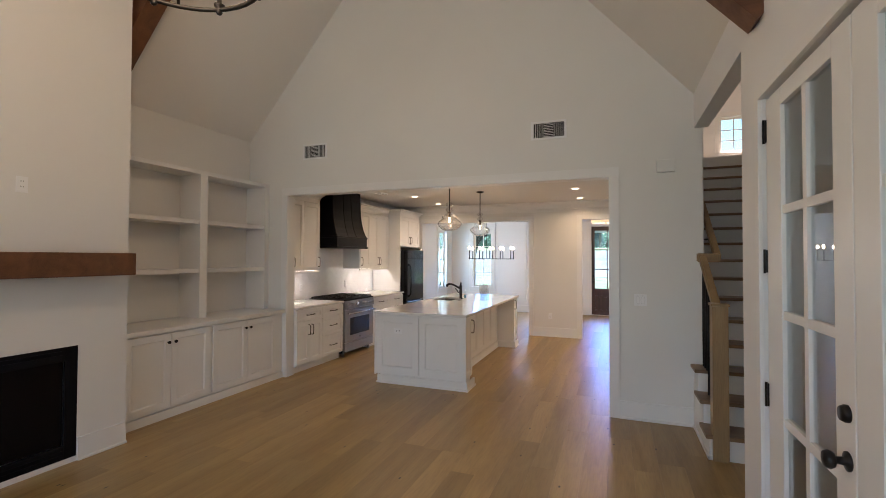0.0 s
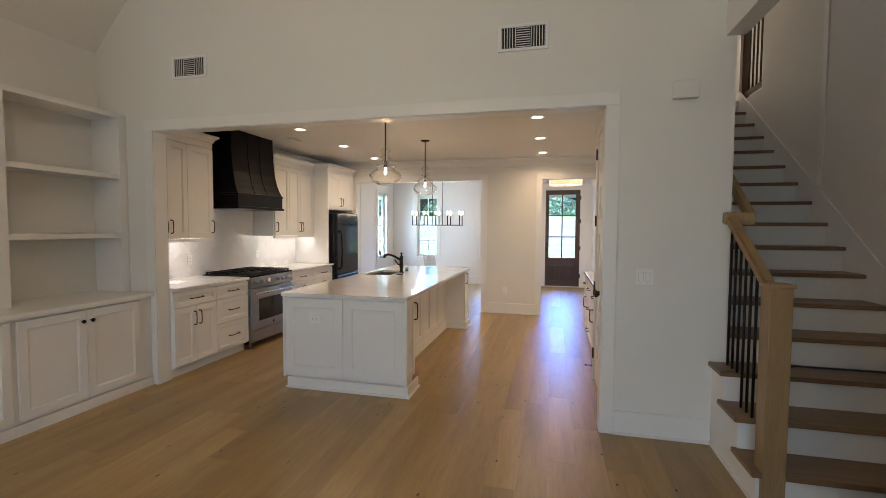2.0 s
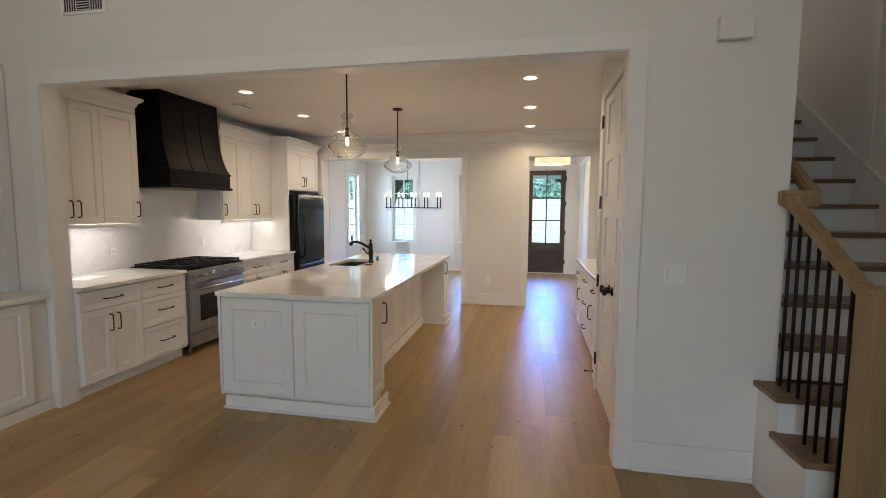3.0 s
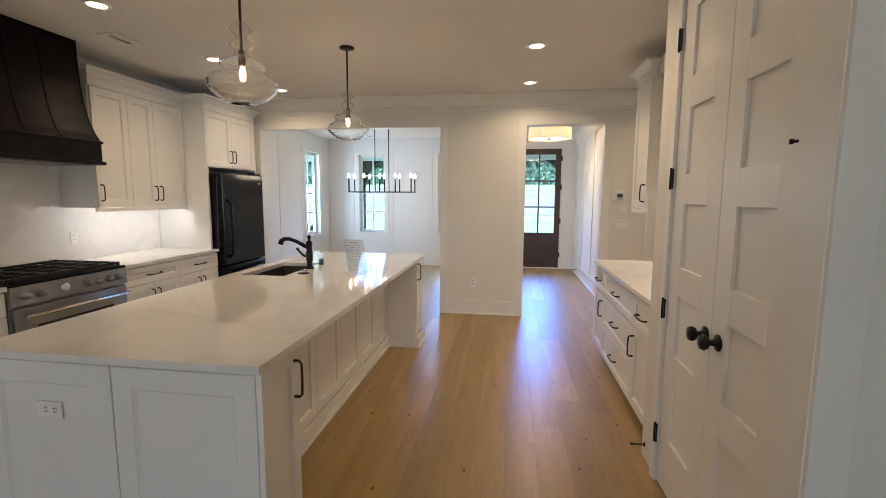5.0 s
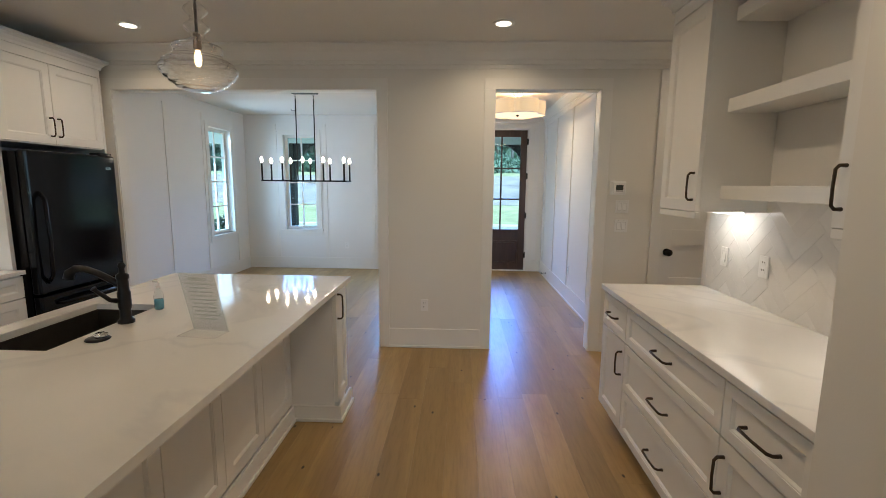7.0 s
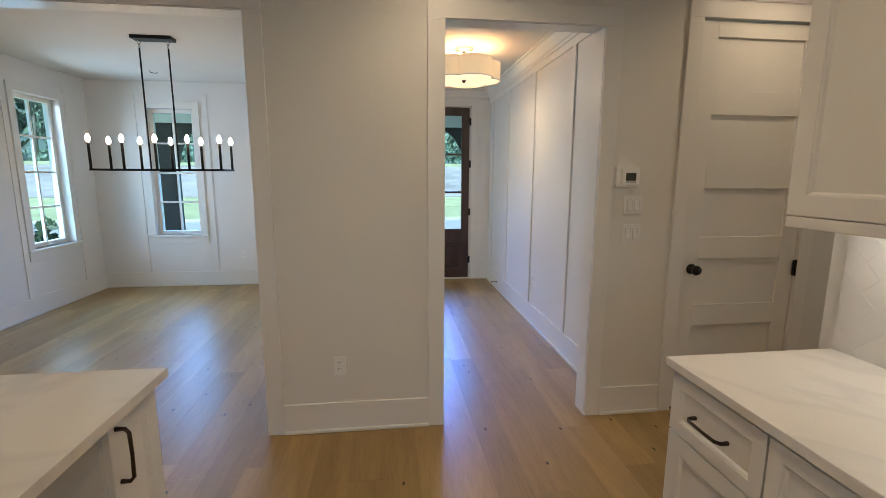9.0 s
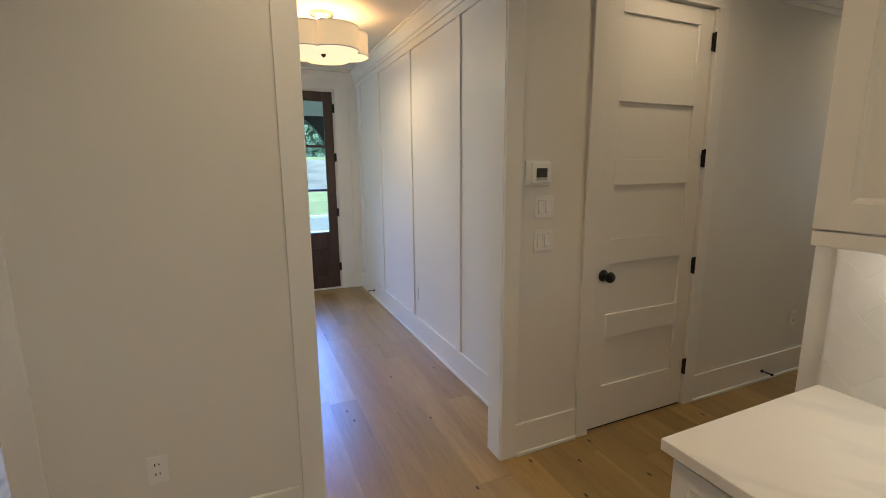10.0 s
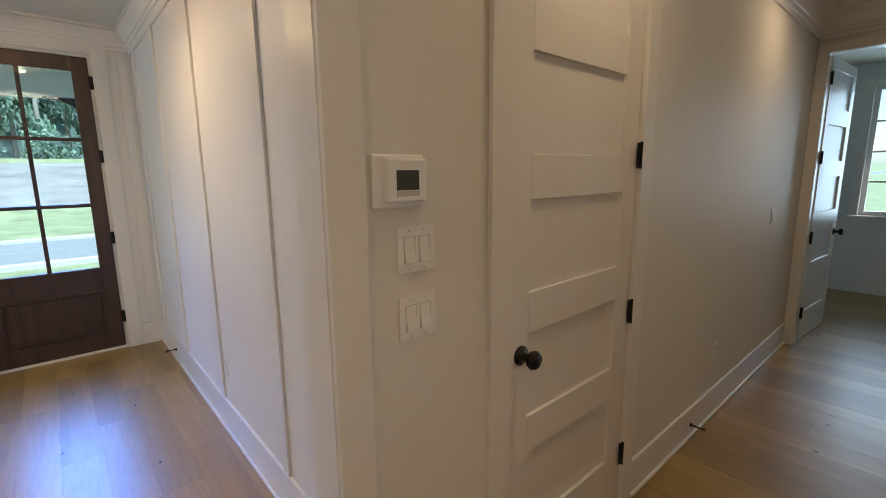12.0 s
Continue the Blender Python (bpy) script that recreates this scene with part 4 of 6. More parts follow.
part("rod", tube(bmesh.new(), [(0, 0, 0.6), (0, 0, RIDGE - 3.3)], 0.01, 8), BLACK, gc)
lamp("ring_chandelier_glow", "POINT", pose(-1.92, 2.2, 3.36), 20, (1.0, 0.70, 0.42), radius=0.3)

# ---- stair ----
NT, RISE, GO, SY = 15, 0.20, 0.26, 4.70
st = thing("staircase", pose(0.935, SY, 0), "oak tread staircase with white risers", "stairs")
for n in range(1, NT + 1):
    y = GO * (n - 1)
    x0 = 0.0 if SY + y + 0.02 < YA0 - 0.02 else 0.117
    inner = x0 == 0.0
    part("riser", boxes((x0 + (0.0185 if inner else 0), y + 0.03, RISE * (n - 1), 1.213, y + 0.05, RISE * n - 0.03)), TRIM, st)
    y1 = y + GO + 0.05
    if inner and SY + y1 > YA0:
        y1 = YA0 - SY - 0.001
    part("tread", boxes((x0 - (0.03 if inner else 0), y, RISE * n - 0.032, 1.213, y1, RISE * n), bev=0.006), OAK_STAIR, st)
    if inner:
        part("side_skirt", boxes((x0, y + 0.03, 0, x0 + 0.018, y + 0.03 + GO if n < 3 else YA0 - SY, RISE * n - 0.032)), TRIM, st)
part("riser", boxes((0.117, GO * NT + 0.0, RISE * NT, 1.213, GO * NT + 0.02, RISE * (NT + 1))), TRIM, st)
bm = prism(bmesh.new(), [(-0.1, 0), (0.25, 0), (GO * 15.3, RISE * 15 - 0.1), (GO * 15.3, RISE * 16 + 0.12), (GO * 15, RISE * 16 + 0.12), (0.0, 0.42), (-0.1, 0.32)], "x", 1.195, 1.214)
part("wall_skirt", bm, TRIM, st)
part("shoe", boxes((-0.012, 0.018, 0, 0.0, YA0 - SY, 0.025), (-0.012, 0.018, 0, 0.13, 0.03, 0.025)), TRIM, st)
nw = thing("newel_post", pose(0.955, SY - 0.005, 0), "square oak newel post with flat cap", "newel post")
part("post", boxes((0, 0, 0, 0.112, 0.112, 1.225), bev=0.004), OAK_RAIL, nw)
part("cap", boxes((-0.008, -0.008, 1.2255, 0.12, 0.12, 1.247), bev=0.004), OAK_RAIL, nw)
hr = thing("handrail", pose(0.978, SY + 0.13, 1.165), "oak stair handrail turning onto the wall", "handrail")
L = YA0 - (SY + 0.13)
bm = prism(bmesh.new(), [(-0.025, 0.0), (-0.02, 0.07), (L - 0.02, 0.49), (L - 0.02, 0.42)], "x", 0.0, 0.062)
bmesh.ops.bevel(bm, geom=bm.edges[:], offset=0.01, segments=2, affect="EDGES")
part("rail", bm, OAK_RAIL, hr)
bm = prism(bmesh.new(), [(L - 0.055, 0.405), (L - 0.055, 0.485), (L - 0.001, 0.495), (L - 0.001, 0.415)], "x", -0.015, 0.17)
bmesh.ops.bevel(bm, geom=bm.edges[:], offset=0.008, segments=2, affect="EDGES")
part("turned_end", bm, OAK_RAIL, hr)
bm = prism(bmesh.new(), [(L - 0.03, 0.415), (L - 0.03, 0.485), (L + 2.7, 2.56), (L + 2.7, 2.49)], "x", 0.125, 0.185)
bmesh.ops.bevel(bm, geom=bm.edges[:], offset=0.01, segments=2, affect="EDGES")
part("wall_rail", bm, OAK_RAIL, hr)
for k in range(3):
    y = L + 0.3 + k * 0.95
    part("bracket", tube(bmesh.new(), [(0.076, y, 0.40 + (y - L) * 0.769), (0.155, y, 0.40 + (y - L) * 0.769 + 0.01), (0.155, y, 0.44 + (y - L) * 0.769)], 0.008, 8), BLACK, hr)
for k in range(7):
    y = SY + 0.20 + k * 0.082
    n = int((y - SY) / GO) + 1
    z0 = RISE * n
    z1 = 1.19 + (y - SY - 0.13) * 0.655
    b = tagged(new("baluster", mesh_of("baluster", tube(bmesh.new(), [(0, 0, -0.004), (0, 0, z1 - z0)], 0.0085, 10), BLACK)), "thin black iron stair baluster", "baluster", "stair balusters")
    b.location = (1.005, y, z0)
lr = thing("landing_railing", pose(SX + 0.05, 8.62, UF), "dark landing railing with upright balusters", "railing")
part("post", boxes((-0.045, -0.045, 0, 0.045, 0.045, 1.1), bev=0.004), BRONZE, lr)
part("rail", boxes((-0.03, -0.63, 0.96, 0.03, -0.045, 1.02), bev=0.005), BRONZE, lr)
part("bottom_rail", boxes((-0.02, -0.63, 0.04, 0.02, -0.045, 0.09)), BRONZE, lr)
for k in range(5):
    part("baluster", tube(bmesh.new(), [(0, -0.14 - k * 0.11, 0.09), (0, -0.14 - k * 0.11, 0.96)], 0.012, 8), BRONZE, lr)
battens("trim_stair_battens", [(SX - 0.014, y - 0.035, 0.4 + max(0, (y - 4.7)) * 0.769, SX, y + 0.035, 5.5) for y in (5.35, 6.7)], "painted strips on the stair wall")

# ---- kitchen: wall run ----
KX = -3.83


def drawer(parent, x0, x1, z0, z1, y=0.0, pull=0.16):
    d = part("drawer", shaker(x0 + 0.002, x1 - 0.002, z0, z1, y, rail=0.045), CAB, parent)
    add_pull(d, (x0 + x1) / 2, (z0 + z1) / 2, y, pull, False)
    return d


def cab_door(parent, x0, x1, z0, z1, side, y=0.0, low=False, name="door", length=0.14):
    """side: +1 puts the handle at the right edge, -1 at the left, 0 leaves it off."""
    d = part(name, shaker(x0 + 0.002, x1 - 0.002, z0, z1, y), CAB, parent)
    if side:
        x = x1 - 0.035 if side > 0 else x0 + 0.035
        add_pull(d, x, z0 + 0.13 if low else z1 - 0.13, y, length, True)
    return d


def base_box(m, w, label, deep=0.62):
    c = thing("base_cabinet", m, label, "cabinet", "kitchen cabinets")
    part("body", boxes((0.001, 0.0225, 0.10, w - 0.001, deep, 0.883)), CAB, c)
    part("toe_kick", boxes((0.001, 0.075, 0.0, w - 0.001, deep, 0.099)), TRIM, c)
    return c


c = base_box(facing(KX, YA1 + 0.003, 0, "+x"), 0.577, "white shaker base cabinet with drawer over two doors")
drawer(c, 0.0, 0.577, 0.715, 0.868)
cab_door(c, 0.0, 0.288, 0.115, 0.708, 1)
cab_door(c, 0.288, 0.577, 0.115, 0.708, -1)
c = base_box(facing(KX, 6.18, 0, "+x"), 0.535, "white shaker base cabinet with three drawers")
for z0, z1 in ((0.715, 0.868), (0.435, 0.708), (0.115, 0.428)):
    drawer(c, 0.0, 0.535, z0, z1)
c = base_box(facing(KX, 7.635, 0, "+x"), 0.655, "white shaker base cabinet beside the range")
drawer(c, 0.0, 0.655, 0.715, 0.868)
cab_door(c, 0.0, 0.327, 0.115, 0.708, 1)
cab_door(c, 0.327, 0.655, 0.115, 0.708, -1)
c = base_box(facing(KX, 8.292, 0, "+x"), 0.60, "white shaker base cabinet beside the refrigerator")
drawer(c, 0.0, 0.60, 0.715, 0.868)
cab_door(c, 0.0, 0.30, 0.115, 0.708, 1)
cab_door(c, 0.30, 0.60, 0.115, 0.708, -1)
for a, b in ((YA1 + 0.002, 6.715), (7.635, 8.893)):
    tagged(new("countertop", mesh_of("countertop", boxes((LW + 0.012, a, 0.884, -3.805, b, 0.915), bev=0.003), STONE)), "white quartz kitchen countertop slab", "countertop", "kitchen countertops")

# range
rg = thing("range", facing(-3.80, 6.722, 0, "+x"), "stainless steel six-burner gas range", "range")
RWd = 0.906
part("body", boxes((0.0, 0.03, 0.14, RWd, 0.70, 0.90), bev=0.003), STEEL, rg)
part("control_panel", prism(bmesh.new(), [(0.03, 0.76), (-0.012, 0.775), (-0.002, 0.90), (0.03, 0.918)], "x", 0.002, RWd - 0.002), STEEL, rg)
dr = part("oven_door", boxes((0.012, -0.006, 0.235, RWd - 0.012, 0.03, 0.752), bev=0.004), STEEL, rg)
part("oven_window", boxes((0.15, -0.008, 0.34, RWd - 0.15, 0.0, 0.62), bev=0.002), BLACKGLASS, dr, "dark oven window")
bm = tube(bmesh.new(), [(0.05, -0.06, 0.70), (RWd - 0.05, -0.06, 0.70)], 0.013, 12)
for x in (0.08, RWd - 0.08):
    tube(bm, [(x, 0, 0.70), (x, -0.06, 0.70)], 0.009, 8)
part("oven_handle", bm, CHROME, dr)
part("kick_panel", boxes((0.012, 0.0, 0.085, RWd - 0.012, 0.03, 0.225), bev=0.003), STEEL, rg)
part("badge", lathe(bmesh.new(), [(0, -0.002), (0.016, -0.002), (0.016, 0.0)], (RWd / 2, -0.006, 0.285), 14, "y"), BLACK, rg)
for x in (0.06, RWd - 0.06):
    for y in (0.07, 0.62):
        part("leg", tube(bmesh.new(), [(x, y, 0), (x, y, 0.14)], 0.022, 10), STEEL, rg)
part("underside", boxes((0.02, 0.06, 0.06, RWd - 0.02, 0.66, 0.139)), SOOT, rg)
for k, x in enumerate((0.08, 0.19, 0.54, 0.63, 0.72, 0.81)):
    part("burner_knob", lathe(bmesh.new(), [(0, -0.05), (0.017, -0.05), (0.021, -0.03), (0.025, -0.012), (0.027, 0.0)], (x, -0.008, 0.838), 16, "y"), STEEL, rg)
part("gauge", lathe(bmesh.new(), [(0, -0.016), (0.03, -0.016), (0.036, -0.01), (0.036, 0)], (0.36, -0.008, 0.838), 20, "y"), CHROME, rg)
part("cooktop", boxes((0.0, 0.0, 0.902, RWd, 0.70, 0.922), bev=0.003), SOOT, rg)
for k in range(3):
    x0 = 0.015 + k * 0.295
    bm = bmesh.new()
    for x in (x0 + 0.006, x0 + 0.28):
        box(bm, x - 0.006, 0.04, 0.938, x + 0.006, 0.66, 0.952)
    for y in (0.045, 0.20, 0.35, 0.50, 0.655):
        box(bm, x0, y - 0.006, 0.936, x0 + 0.285, y + 0.006, 0.954)
    box(bm, x0 + 0.137, 0.04, 0.937, x0 + 0.149, 0.66, 0.953)
    for x in (x0 + 0.006, x0 + 0.28):
        for y in (0.05, 0.35, 0.65):
            box(bm, x - 0.008, y - 0.008, 0.921, x + 0.008, y + 0.008, 0.938)
    part("grate", bm, BLACK, rg)
    for y in (0.20, 0.50):
        part("burner", lathe(bmesh.new(), [(0.05, 0.921), (0.05, 0.928), (0.036, 0.93), (0.036, 0.937), (0, 0.938)], (x0 + 0.143, y, 0), 18), BLACK, rg)

# hood: flared body, band, two lips
hd = thing("range_hood", facing(-3.935, 6.70, 1.762, "+x"), "black metal flared range hood with banded base", "range hood")
HW = 0.95
prof = [(0.992, 0.325, 0.052), (0.83, 0.32, 0.052), (0.64, 0.30, 0.05), (0.47, 0.255, 0.046), (0.34, 0.185, 0.038), (0.25, 0.11, 0.026), (0.185, 0.03, 0.012)]
bm = bmesh.new()
rings = []
for z, yin, xin in prof:
    sx = xin
    rings.append([bm.verts.new(p) for p in ((sx, yin * 0.42, z), (HW - sx, yin * 0.42, z), (HW - sx, 0.595, z), (sx, 0.595, z))])
for a, b in zip(rings, rings[1:]):
    for k in range(4):
        bm.faces.new((a[k], b[k], b[(k + 1) % 4], a[(k + 1) % 4]))
bm.faces.new(rings[0])
bmesh.ops.recalc_face_normals(bm, faces=bm.faces)
part("flared_body", bm, HOODM, hd)
for f in (0.36, 0.64):
    pts = []
    for z, yin, xin in prof:
        sx = xin
        pts.append((sx + (HW - 2 * sx) * f, yin * 0.42 - 0.002, z))
    part("strap", tube(bmesh.new(), pts, 0.005, 6), HOODM, hd)
for s in (0, 1):
    part("edge_strap", tube(bmesh.new(), [(p[2] if s == 0 else HW - p[2], p[1] * 0.42, p[0]) for p in prof], 0.005, 6), HOODM, hd)
part("band", boxes((0.012, 0.012, 0.02, HW - 0.012, 0.598, 0.18)), HOODM, hd)
part("upper_lip", boxes((0.0, 0.0, 0.172, HW, 0.598, 0.195), bev=0.006), HOODM, hd)
part("lower_lip", boxes((-0.008, -0.008, 0.0, HW + 0.008, 0.598, 0.03), bev=0.007), HOODM, hd)
part("filter", boxes((0.08, 0.08, -0.004, HW - 0.08, 0.52, 0.002)), STEEL_DARK, hd)


def cab_crown(parent, x0, x1, deep, z, left=True, right=True, h=0.15):
    """Frieze and coved cap on a wall cabinet, front at y = 0."""
    bm = bmesh.new()
    box(bm, x0, 0.004, z, x1, deep, z + h * 0.55)
    part("frieze", bm, CAB, parent)
    bm = bmesh.new()
    lo, hi = z + h * 0.45, z + h
    steps = [(0.0, lo), (0.008, lo), (0.012, lo + 0.02), (0.03, lo + 0.045), (0.055, hi - 0.02), (0.055, hi)]
    rings = []
    for o, zz in steps:
        xl = x0 - (o if left else 0)
        xr = x1 + (o if right else 0)
        rings.append([bm.verts.new(p) for p in ((xl, -o, zz), (xr, -o, zz), (xr, deep, zz), (xl, deep, zz))])
    for a, b in zip(rings, rings[1:]):
        for k in range(4):
            bm.faces.new((a[k], a[(k + 1) % 4], b[(k + 1) % 4], b[k]))
    bm.faces.new(rings[0][::-1])
    bm.faces.new(rings[-1])
    part("crown", bm, CAB, parent)


def wall_cab(m, w, doors, label, z0=1.40, z1=2.455, deep=0.365, left=True, right=True):
    """doors: (x0, x1, handle side)."""
    c = thing("wall_cabinet", m, label, "cabinet", "kitchen wall cabinets")
    part("body", boxes((0.001, 0.0225, z0, w - 0.001, deep, z1 + 0.005)), CAB, c)
    for x0, x1, s in doors:
        cab_door(c, x0, x1, z0 + 0.003, z1, s, low=True)
    part("light_rail", boxes((0.001, 0.003, z0 - 0.036, w - 0.001, 0.03, z0 - 0.001), bev=0.003), CAB, c)
    cab_crown(c, 0, w, deep, z1 + 0.006, left, right)
    return c


wall_cab(facing(-4.17, YA1 + 0.003, 0, "+x"), 0.955, [(0.0, 0.29, 1), (0.29, 0.565, -1), (0.565, 0.955, 1)], "white shaker wall cabinet with three doors", left=False)
wall_cab(facing(-4.17, 7.775, 0, "+x"), 1.115, [(0.012, 0.39, -1), (0.39, 0.70, 1), (0.70, 1.115, -1)], "white shaker wall cabinet beside the hood", right=False)
# refrigerator surround
fs = thing("refrigerator_surround", facing(-3.905, 8.895, 0, "+x"), "white refrigerator enclosure with two-door cabinet over", "cabinet")
part("side_panel", boxes((0, 0, 0, 0.03, 0.63, 2.46), bev=0.002), CAB, fs)
part("side_panel", boxes((0.96, 0, 0, 0.985, 0.63, 2.46), bev=0.002), CAB, fs)
part("body", boxes((0.03, 0.0225, 1.832, 0.96, 0.63, 2.46)), CAB, fs)
cab_door(fs, 0.03, 0.475, 1.842, 2.455, 1, low=True)
cab_door(fs, 0.475, 0.96, 1.842, 2.455, -1, low=True)
cab_crown(fs, 0, 0.985, 0.63, 2.461, True, True)
# refrigerator
rf = thing("refrigerator", facing(-3.755, 8.94, 0, "+x"), "glossy black bottom-freezer refrigerator with curved handles", "refrigerator")
part("body", boxes((0.004, 0.075, 0.03, 0.826, 0.76, 1.765), bev=0.005), FRIDGE, rf)
d = part("door", boxes((0.0, 0.0, 0.712, 0.83, 0.07, 1.772), bev=0.014), FRIDGE, rf)
part("handle", tube(bmesh.new(), [(0.065, 0.0, 0.80), (0.065, -0.045, 0.85), (0.065, -0.058, 1.12), (0.065, -0.045, 1.42), (0.065, 0.0, 1.47)], [0.015, 0.014, 0.013, 0.014, 0.015], 10), FRIDGE, d, "curved black door handle")
d = part("freezer_drawer", boxes((0.0, 0.0, 0.09, 0.83, 0.07, 0.70), bev=0.014), FRIDGE, rf)
part("handle", tube(bmesh.new(), [(0.12, 0.0, 0.63), (0.16, -0.045, 0.63), (0.415, -0.058, 0.63), (0.67, -0.045, 0.63), (0.71, 0.0, 0.63)], 0.014, 10), FRIDGE, d, "curved black drawer handle")
part("grille", boxes((0.02, 0.03, 0.0, 0.81, 0.075, 0.085)), SOOT, rf)
part("badge", boxes((0.72, -0.002, 1.655, 0.775, 0.001, 1.675), bev=0.0008), CHROME, rf)
part("hinge_cover", boxes((0.70, 0.02, 1.772, 0.82, 0.12, 1.795), bev=0.004), FRIDGE, rf)

# wall lights under cabinets
for a, w in ((YA1 + 0.05, 0.86), (7.82, 1.02)):
    u = tagged(new("undercabinet_light", mesh_of("undercabinet_light", boxes((-4.235, a, 1.386, -4.205, a + w, 1.398)), STRIP)), "slim lit under-cabinet light bar", "light bar")
    lamp("undercabinet_glow", "AREA", pose(-4.225, a + w / 2, 1.384, 0, 18, 0), 0.7, (1.0, 0.93, 0.84), size=0.03, size_y=w)

# ---- island ----
IX0, IX1, IY0, IY1 = -2.69, -1.432, 5.718, 8.845
isl = thing("kitchen_island", pose(0, 0, 0), "white shaker kitchen island with recessed seating side", "island")
part("core", boxes((-2.61, IY0 + 0.03, 0.0, -1.79, 8.84, 0.60), (-2.61, IY0 + 0.03, 0.60, -1.79, 7.34, 0.884), (-2.61, 8.14, 0.60, -1.79, 8.84, 0.884), (-2.61, 7.34, 0.60, -2.598, 8.14, 0.884), (-2.03, 7.34, 0.60, -1.79, 8.14, 0.884)), CAB, isl)
# near end with two framed panels
for a, b in ((-2.665, -2.068), (-2.064, -1.468)):
    bm = shaker(a, b, 0.125, 0.868, IY0 + 0.01, rail=0.085)
    part("end_panel", bm, CAB, isl)
part("corner_post", boxes((-1.462, IY0 + 0.006, 0.0, -1.44, IY0 + 0.03, 0.884)), CAB, isl)
part("corner_post", boxes((-2.69, IY0 + 0.006, 0.1, -2.667, IY0 + 0.03, 0.884)), CAB, isl)
part("end_fill", boxes((-2.667, IY0 + 0.0325, 0.1, -1.462, IY0 + 0.04, 0.884)), CAB, isl)
part("baseboard", boxes((-2.64, IY0 - 0.006, 0, -1.42, IY0 + 0.012, 0.105), (-1.44, IY0 + 0.012, 0, -1.422, 6.03, 0.105), bev=0.003), TRIM, isl)
part("shoe", boxes((-2.65, IY0 - 0.02, 0, -1.408, IY0 - 0.006, 0.022), (-1.422, IY0 - 0.006, 0, -1.408, 6.04, 0.022), bev=0.004), TRIM, isl)
part("near_wing", boxes((-1.79, IY0 + 0.03, 0.0, -1.485, 6.03, 0.884)), CAB, isl)
bm = shaker(0.004, 0.30, 0.125, 0.868, 0.0)
d = part("wing_door", bm, CAB, isl)
d.matrix_local = facing(-1.462, IY0 + 0.033, 0, "+x")
add_pull(d, 0.262, 0.74, 0.0, 0.16, True)
part("far_wing", boxes((-1.79, 8.58, 0.0, -1.485, 8.835, 0.884)), CAB, isl)
d = part("wing_door", shaker(0.004, 0.25, 0.125, 0.868, 0.0), CAB, isl)
d.matrix_local = facing(-1.462, 8.585, 0, "+x")
add_pull(d, 0.035, 0.765, 0.0, 0.16, True)
part("baseboard", boxes((-1.79, 8.562, 0, -1.44, 8.58, 0.105), (-1.458, 8.58, 0, -1.44, 8.86, 0.105), bev=0.003), TRIM, isl)
part("shoe", boxes((-1.775, 8.548, 0, -1.426, 8.562, 0.022), (-1.44, 8.562, 0, -1.426, 8.865, 0.022), bev=0.004), TRIM, isl)
# seating side: framed panels
seams = [6.04, 6.47, 6.885, 7.32, 7.74, 8.16, 8.575]
for a, b in zip(seams, seams[1:]):
    p = part("side_panel", shaker(0.002, b - a - 0.002, 0.11, 0.88, 0.0, rail=0.07), CAB, isl)
    p.matrix_local = facing(-1.765, a, 0, "+x")
part("baseboard", boxes((-1.765, 6.03, 0, -1.748, 8.562, 0.105), bev=0.003), TRIM, isl)
part("shoe", boxes((-1.748, 6.04, 0, -1.734, 8.548, 0.022), bev=0.004), TRIM, isl)
for a, b in ((5.74, 6.5), (6.5, 7.3), (7.3, 8.1), (8.1, 8.83)):
    p = part("back_door", shaker(0.002, b - a - 0.002, 0.115, 0.868, 0.0), CAB, isl)
    p.matrix_local = facing(-2.632, b, 0, "-x")
# slab with the sink cut-out
sx0, sy0, sx1, sy1 = -2.585, 7.40, -2.235, 8.06
slab = boxes((IX0, IY0 - 0.02, 0.884, sx0, IY1 + 0.02, 0.915), (sx1, IY0 - 0.02, 0.884, IX1, IY1 + 0.02, 0.915), (sx0, IY0 - 0.02, 0.884, sx1, sy0, 0.915), (sx0, sy1, 0.884, sx1, IY1 + 0.02, 0.915))
bmesh.ops.remove_doubles(slab, verts=slab.verts, dist=1e-5)
tagged(new("island_countertop", mesh_of("island_countertop", slab, STONE)), "white quartz island top with faint grey veins", "countertop")
sk = thing("sink", pose((sx0 + sx1) / 2, (sy0 + sy1) / 2, 0.884), "undermount stainless steel kitchen sink", "sink")
a, b = (sx1 - sx0) / 2 + 0.01, (sy1 - sy0) / 2 + 0.01
part("basin", boxes((-a, -b, -0.23, a, b, -0.222), (-a, -b, -0.222, -a + 0.006, b, -0.001), (a - 0.006, -b, -0.222, a, b, -0.001), (-a + 0.006, -b, -0.222, a - 0.006, -b + 0.006, -0.001), (-a + 0.006, b - 0.006, -0.222, a - 0.006, b, -0.001)), STEEL_DARK, sk)
part("drain", lathe(bmesh.new(), [(0, -0.22), (0.045, -0.22), (0.055, -0.218), (0.055, -0.222)], (0, 0, 0), 18), CHROME, sk)
